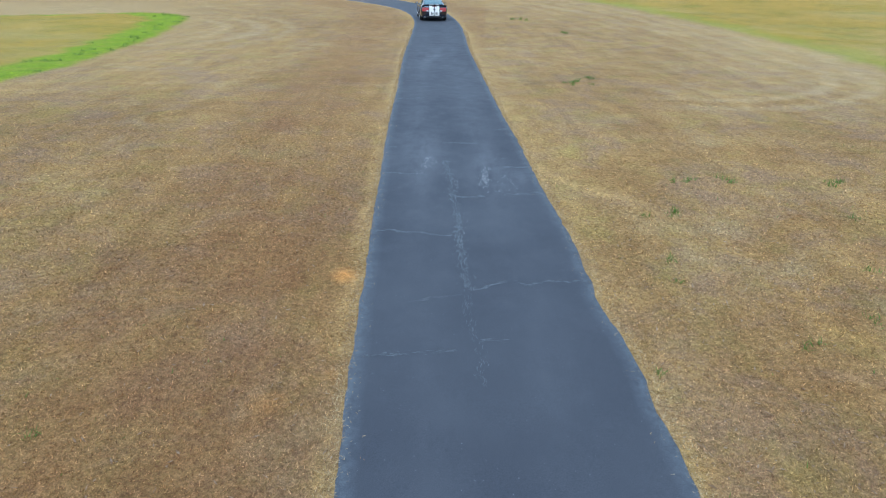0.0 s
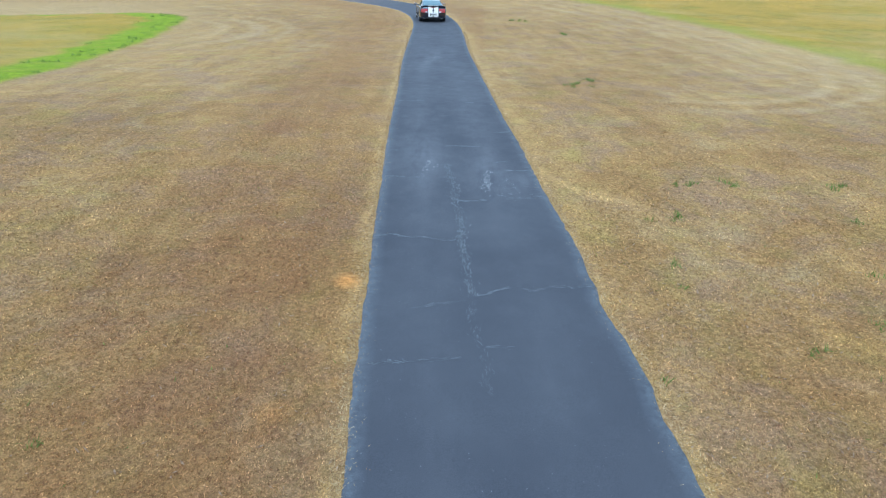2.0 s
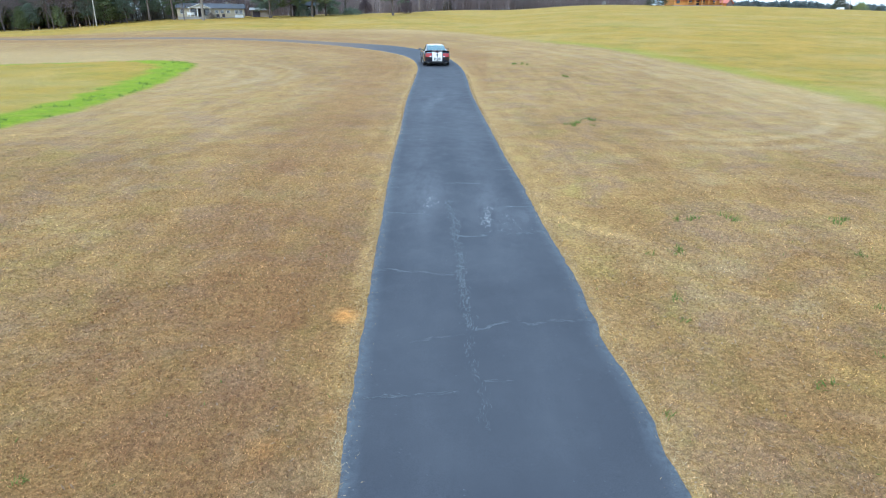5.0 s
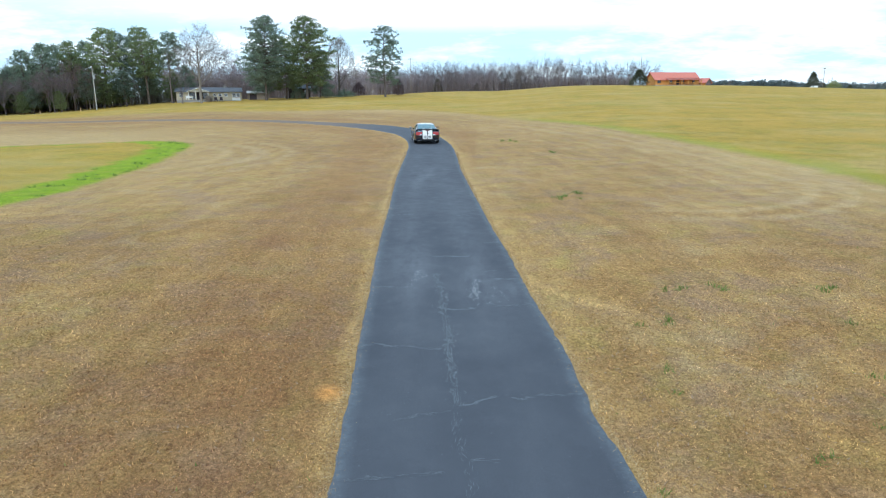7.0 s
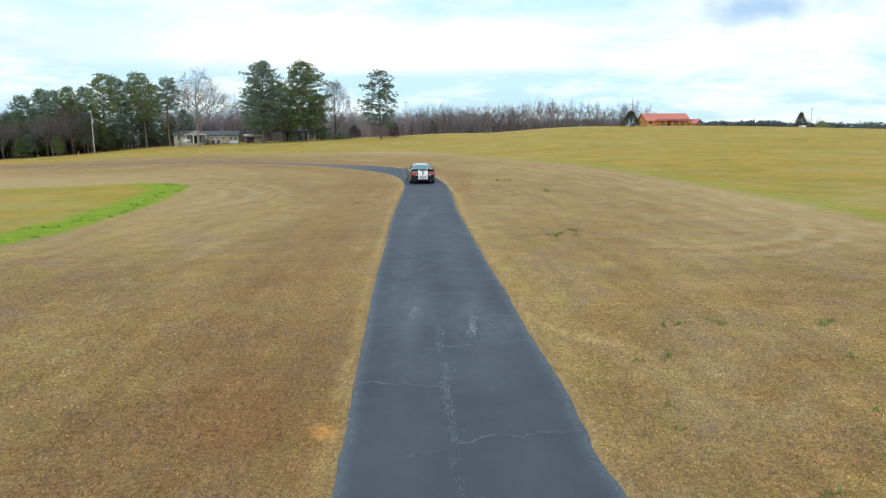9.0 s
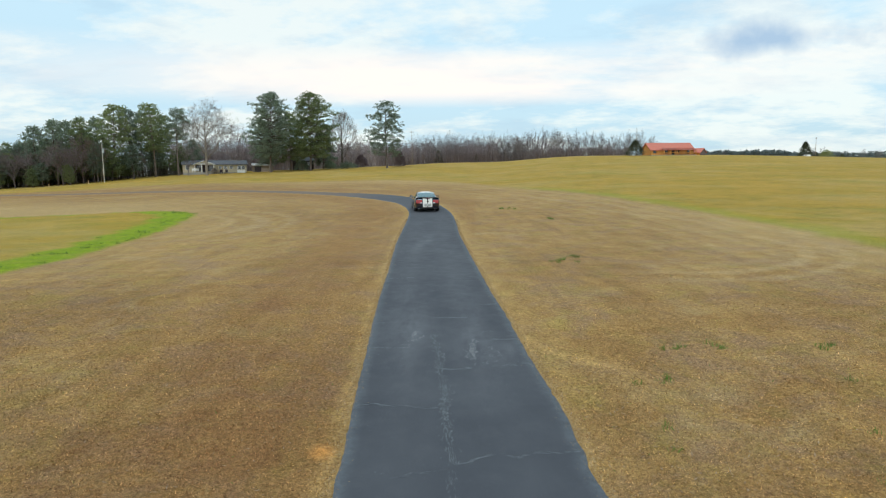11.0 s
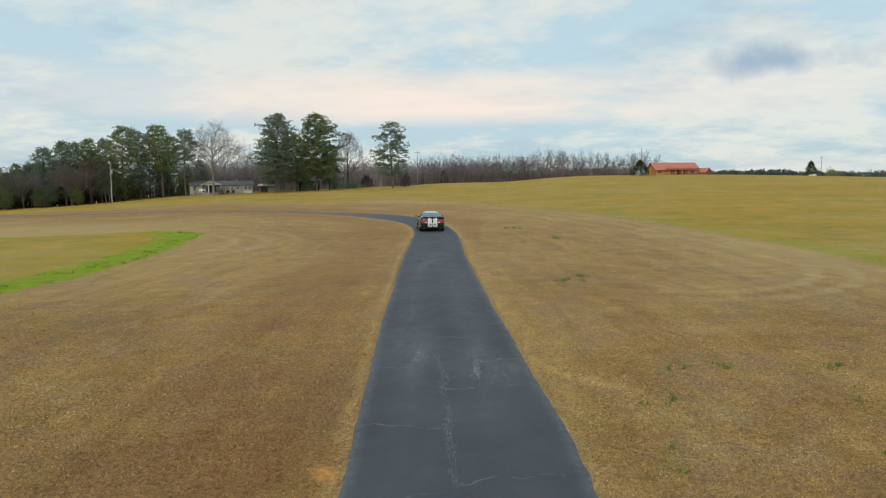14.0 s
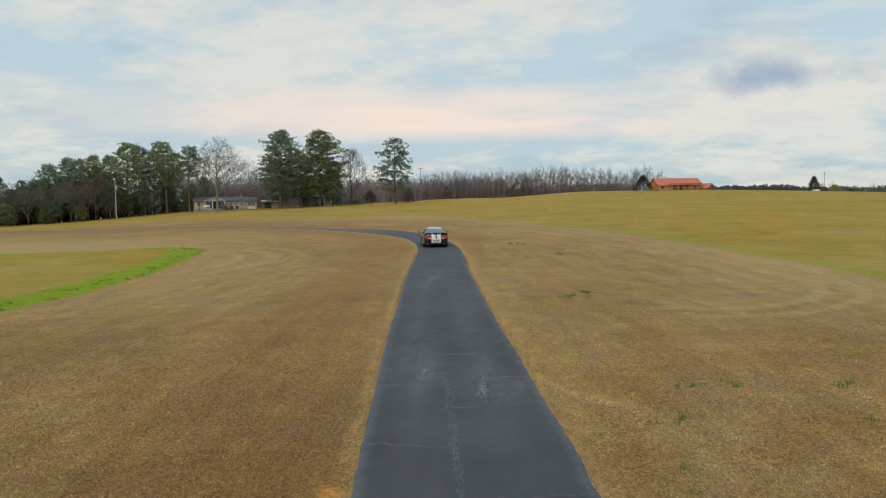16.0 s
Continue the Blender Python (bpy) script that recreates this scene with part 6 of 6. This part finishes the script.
def blades(x, y, rng, length, width, lift_, z0=0.0):
    """Bent blades: a triangle each, leaning by lift_ (0 flat, 1 upright)."""
    n = len(x)
    z = (on_ground("z", x, y) if z0 < 0.01 else ground_z(x, y)) + z0
    a = rng.uniform(0, 2 * np.pi, n)
    L, W = length * rng.uniform(0.5, 1.4, n), width * rng.uniform(0.6, 1.4, n)
    up = np.clip(rng.normal(lift_, 0.22, n), 0.05, 1.0)
    flat = np.sqrt(np.clip(1 - up * up, 0, 1))
    d = np.stack([np.cos(a) * flat * L, np.sin(a) * flat * L, up * L], 1)
    b = rng.uniform(0, 2 * np.pi, n)
    s = np.stack([np.cos(b) * W, np.sin(b) * W, np.zeros(n)], 1)
    c = np.stack([x, y, z], 1)
    return np.stack([c + s, c - s, c + d], 1)


def make_grass():
    rng = np.random.default_rng(12)
    P = []
    for y0, y1 in ((-7.0, 4.5), (4.5, 7), (7, 10), (10, 14), (14, 20), (20, 28), (28, 40)):
        dens = 3300 * (4.5 / max(y0, 4.5)) ** 1.45
        hw = 0.74 * y1 + 4.5
        fade = lambda yy: (np.maximum(y0, 4.5) / np.maximum(yy, 4.5)) ** 1.45 * (1 - smoothstep(9, 27, yy)) * smoothstep(-6.5, 2.6, yy)
        x, y = scatter(int(dens * 2 * hw * (y1 - y0)), -hw, hw, y0, y1, rng, lambda xx, yy: (off_road(xx, yy) > 0.0) & (rng.random(len(xx)) < 1 - smoothstep(0.0, 3.5, np.abs(xx) - 0.74 * np.maximum(yy, 2.0) - 1.0)) & (rng.random(len(xx)) < fade(yy)) & (on_ground("clay", xx, yy) < 0.3))
        k = np.maximum(y, 4.5) / 4.5
        P.append(blades(x, y, rng, 0.031 * k ** 0.42, 0.0043 * k ** 0.58, 0.55 / k ** 0.4, 0.004))
    tri_mesh("grass", np.concatenate(P), BLADES, "short dry straw-coloured lawn grass beside the drive", True)
    # long fringe that hangs over the asphalt's edge
    Q = []
    for edge, sgn in ((_le, -1), (_re, 1)):
        m = (edge[:, 1] > 2) & (edge[:, 1] < 46)
        e = edge[m]
        for i in range(len(e)):
            near = max(0.25, min(1.0, 9.0 / max(e[i, 1], 1)))
            n = int(80 * near + 8)
            x = e[i, 0] + sgn * np.abs(rng.normal(0.0, 0.085, n)) - sgn * 0.03
            y = e[i, 1] + rng.uniform(-0.13, 0.13, n)
            k = 1 / near ** 0.6
            Q.append(blades(x, y, rng, 0.058 * k, 0.0036 * k, 0.4, 0.012))
            m_ = int(9 * near)
            Q.append(blades(e[i, 0] - sgn * np.abs(rng.normal(0.02, 0.10, m_)), e[i, 1] + rng.uniform(-0.13, 0.13, m_), rng, 0.034 * k, 0.0032 * k, 0.08, 0.036))
    tri_mesh("grass_fringe", np.concatenate(Q), FRINGE, "bleached straw fringe along the drive's edge")


FRINGE = Mat("bleached_blades")
FRINGE.set(FRINGE.ramp(FRINGE.math("ADD", FRINGE.math("MULTIPLY", FRINGE.island(), 0.7), FRINGE.math("MULTIPLY", FRINGE.noise(1.2, 3), 0.3)), [(0.15, (0.24, 0.14, 0.060)), (0.5, (0.43, 0.29, 0.125)), (0.85, (0.60, 0.46, 0.25))]), 0.85)
FRINGE = FRINGE.m
make_grass()


def make_weeds():
    rng = np.random.default_rng(77)
    P = []
    for x, y, r in ((3.7, 26.7, 0.55), (4.3, 27.9, 0.4), (3.8, 11.6, 0.16), (4.7, 13.9, 0.15), (4.55, 13.75, 0.12), (5.4, 13.8, 0.25), (7.9, 14.0, 0.30), (2.4, 53.4, 0.8), (5.3, 44.5, 0.5), (3.1, 9.4, 0.12),
                    (4.3, 13.8, 0.14), (3.2, 11.5, 0.12), (4.17, 6.94, 0.16), (2.12, 6.2, 0.07), (-4.3, 4.6, 0.08), (5.3, 7.7, 0.12), (3.0, 8.6, 0.08), (3.76, 11.83, 0.14), (7.05, 11.6, 0.15), (6.1, 9.3, 0.1)):
        n = int(38 * min(2.4, (r / 0.2) ** 0.9))
        cx, cy = rng.normal(x, r * 0.45, 7), rng.normal(y, r * 0.5, 7)
        k = rng.integers(0, 7, n)
        P.append(blades(cx[k] + rng.normal(0, 0.025 + 0.08 * r, n), cy[k] + rng.normal(0, 0.025 + 0.08 * r, n), rng, 0.085 + 0.15 * r, 0.006 + 0.010 * r, 0.8, 0.005))
    x, y = scatter(900, -9, 12, 3, 24, rng, lambda x, y: off_road(x, y) > 0.2)
    P.append(blades(x, y, rng, 0.06, 0.007, 0.5, 0.005))
    edge_ = along(FIELD_LEFT[2:10], 0.5)
    for i in rng.integers(0, len(edge_), 45):
        x, y = edge_[i] + (-abs(rng.normal(0.8, 0.8)), rng.normal(0, 0.6))
        P.append(blades(x + rng.normal(0, 0.15, 14), y + rng.normal(0, 0.10, 14), rng, 0.16, 0.022, 0.6, 0.005))
    tri_mesh("weeds", np.concatenate(P), WEED, "small green weeds scattered through the dry lawn")


make_weeds()


def make_litter():
    rng = np.random.default_rng(31)
    x, y = scatter(9500, -9, 10, 2.2, 13, rng, lambda x, y: off_road(x, y) > 0.03)
    keep = rng.random(len(x)) < np.where(x > 0, 0.75, 0.30) * np.exp(-np.maximum(off_road(x, y) - 1.0, 0) / 4.0)
    x, y = x[keep], y[keep]
    A = blades(x, y, rng, 0.036, 0.012, 0.18, 0.030)
    B = A.copy()
    B[:, 2] = 2 * (A[:, 0] + A[:, 1]) / 2 - A[:, 2]
    tri_mesh("leaf_litter", np.concatenate([A, B]), LEAF, "pale fallen oak leaves scattered in the grass")
    x, y = scatter(900, -2, 2.2, 2.2, 16, rng, lambda x, y: off_road(x, y) < -0.15)
    tri_mesh("grit", blades(x, y, rng, 0.018, 0.007, 0.1, 0.038), CRACK, "pale grit and leaf crumbs on the drive")


make_litter()
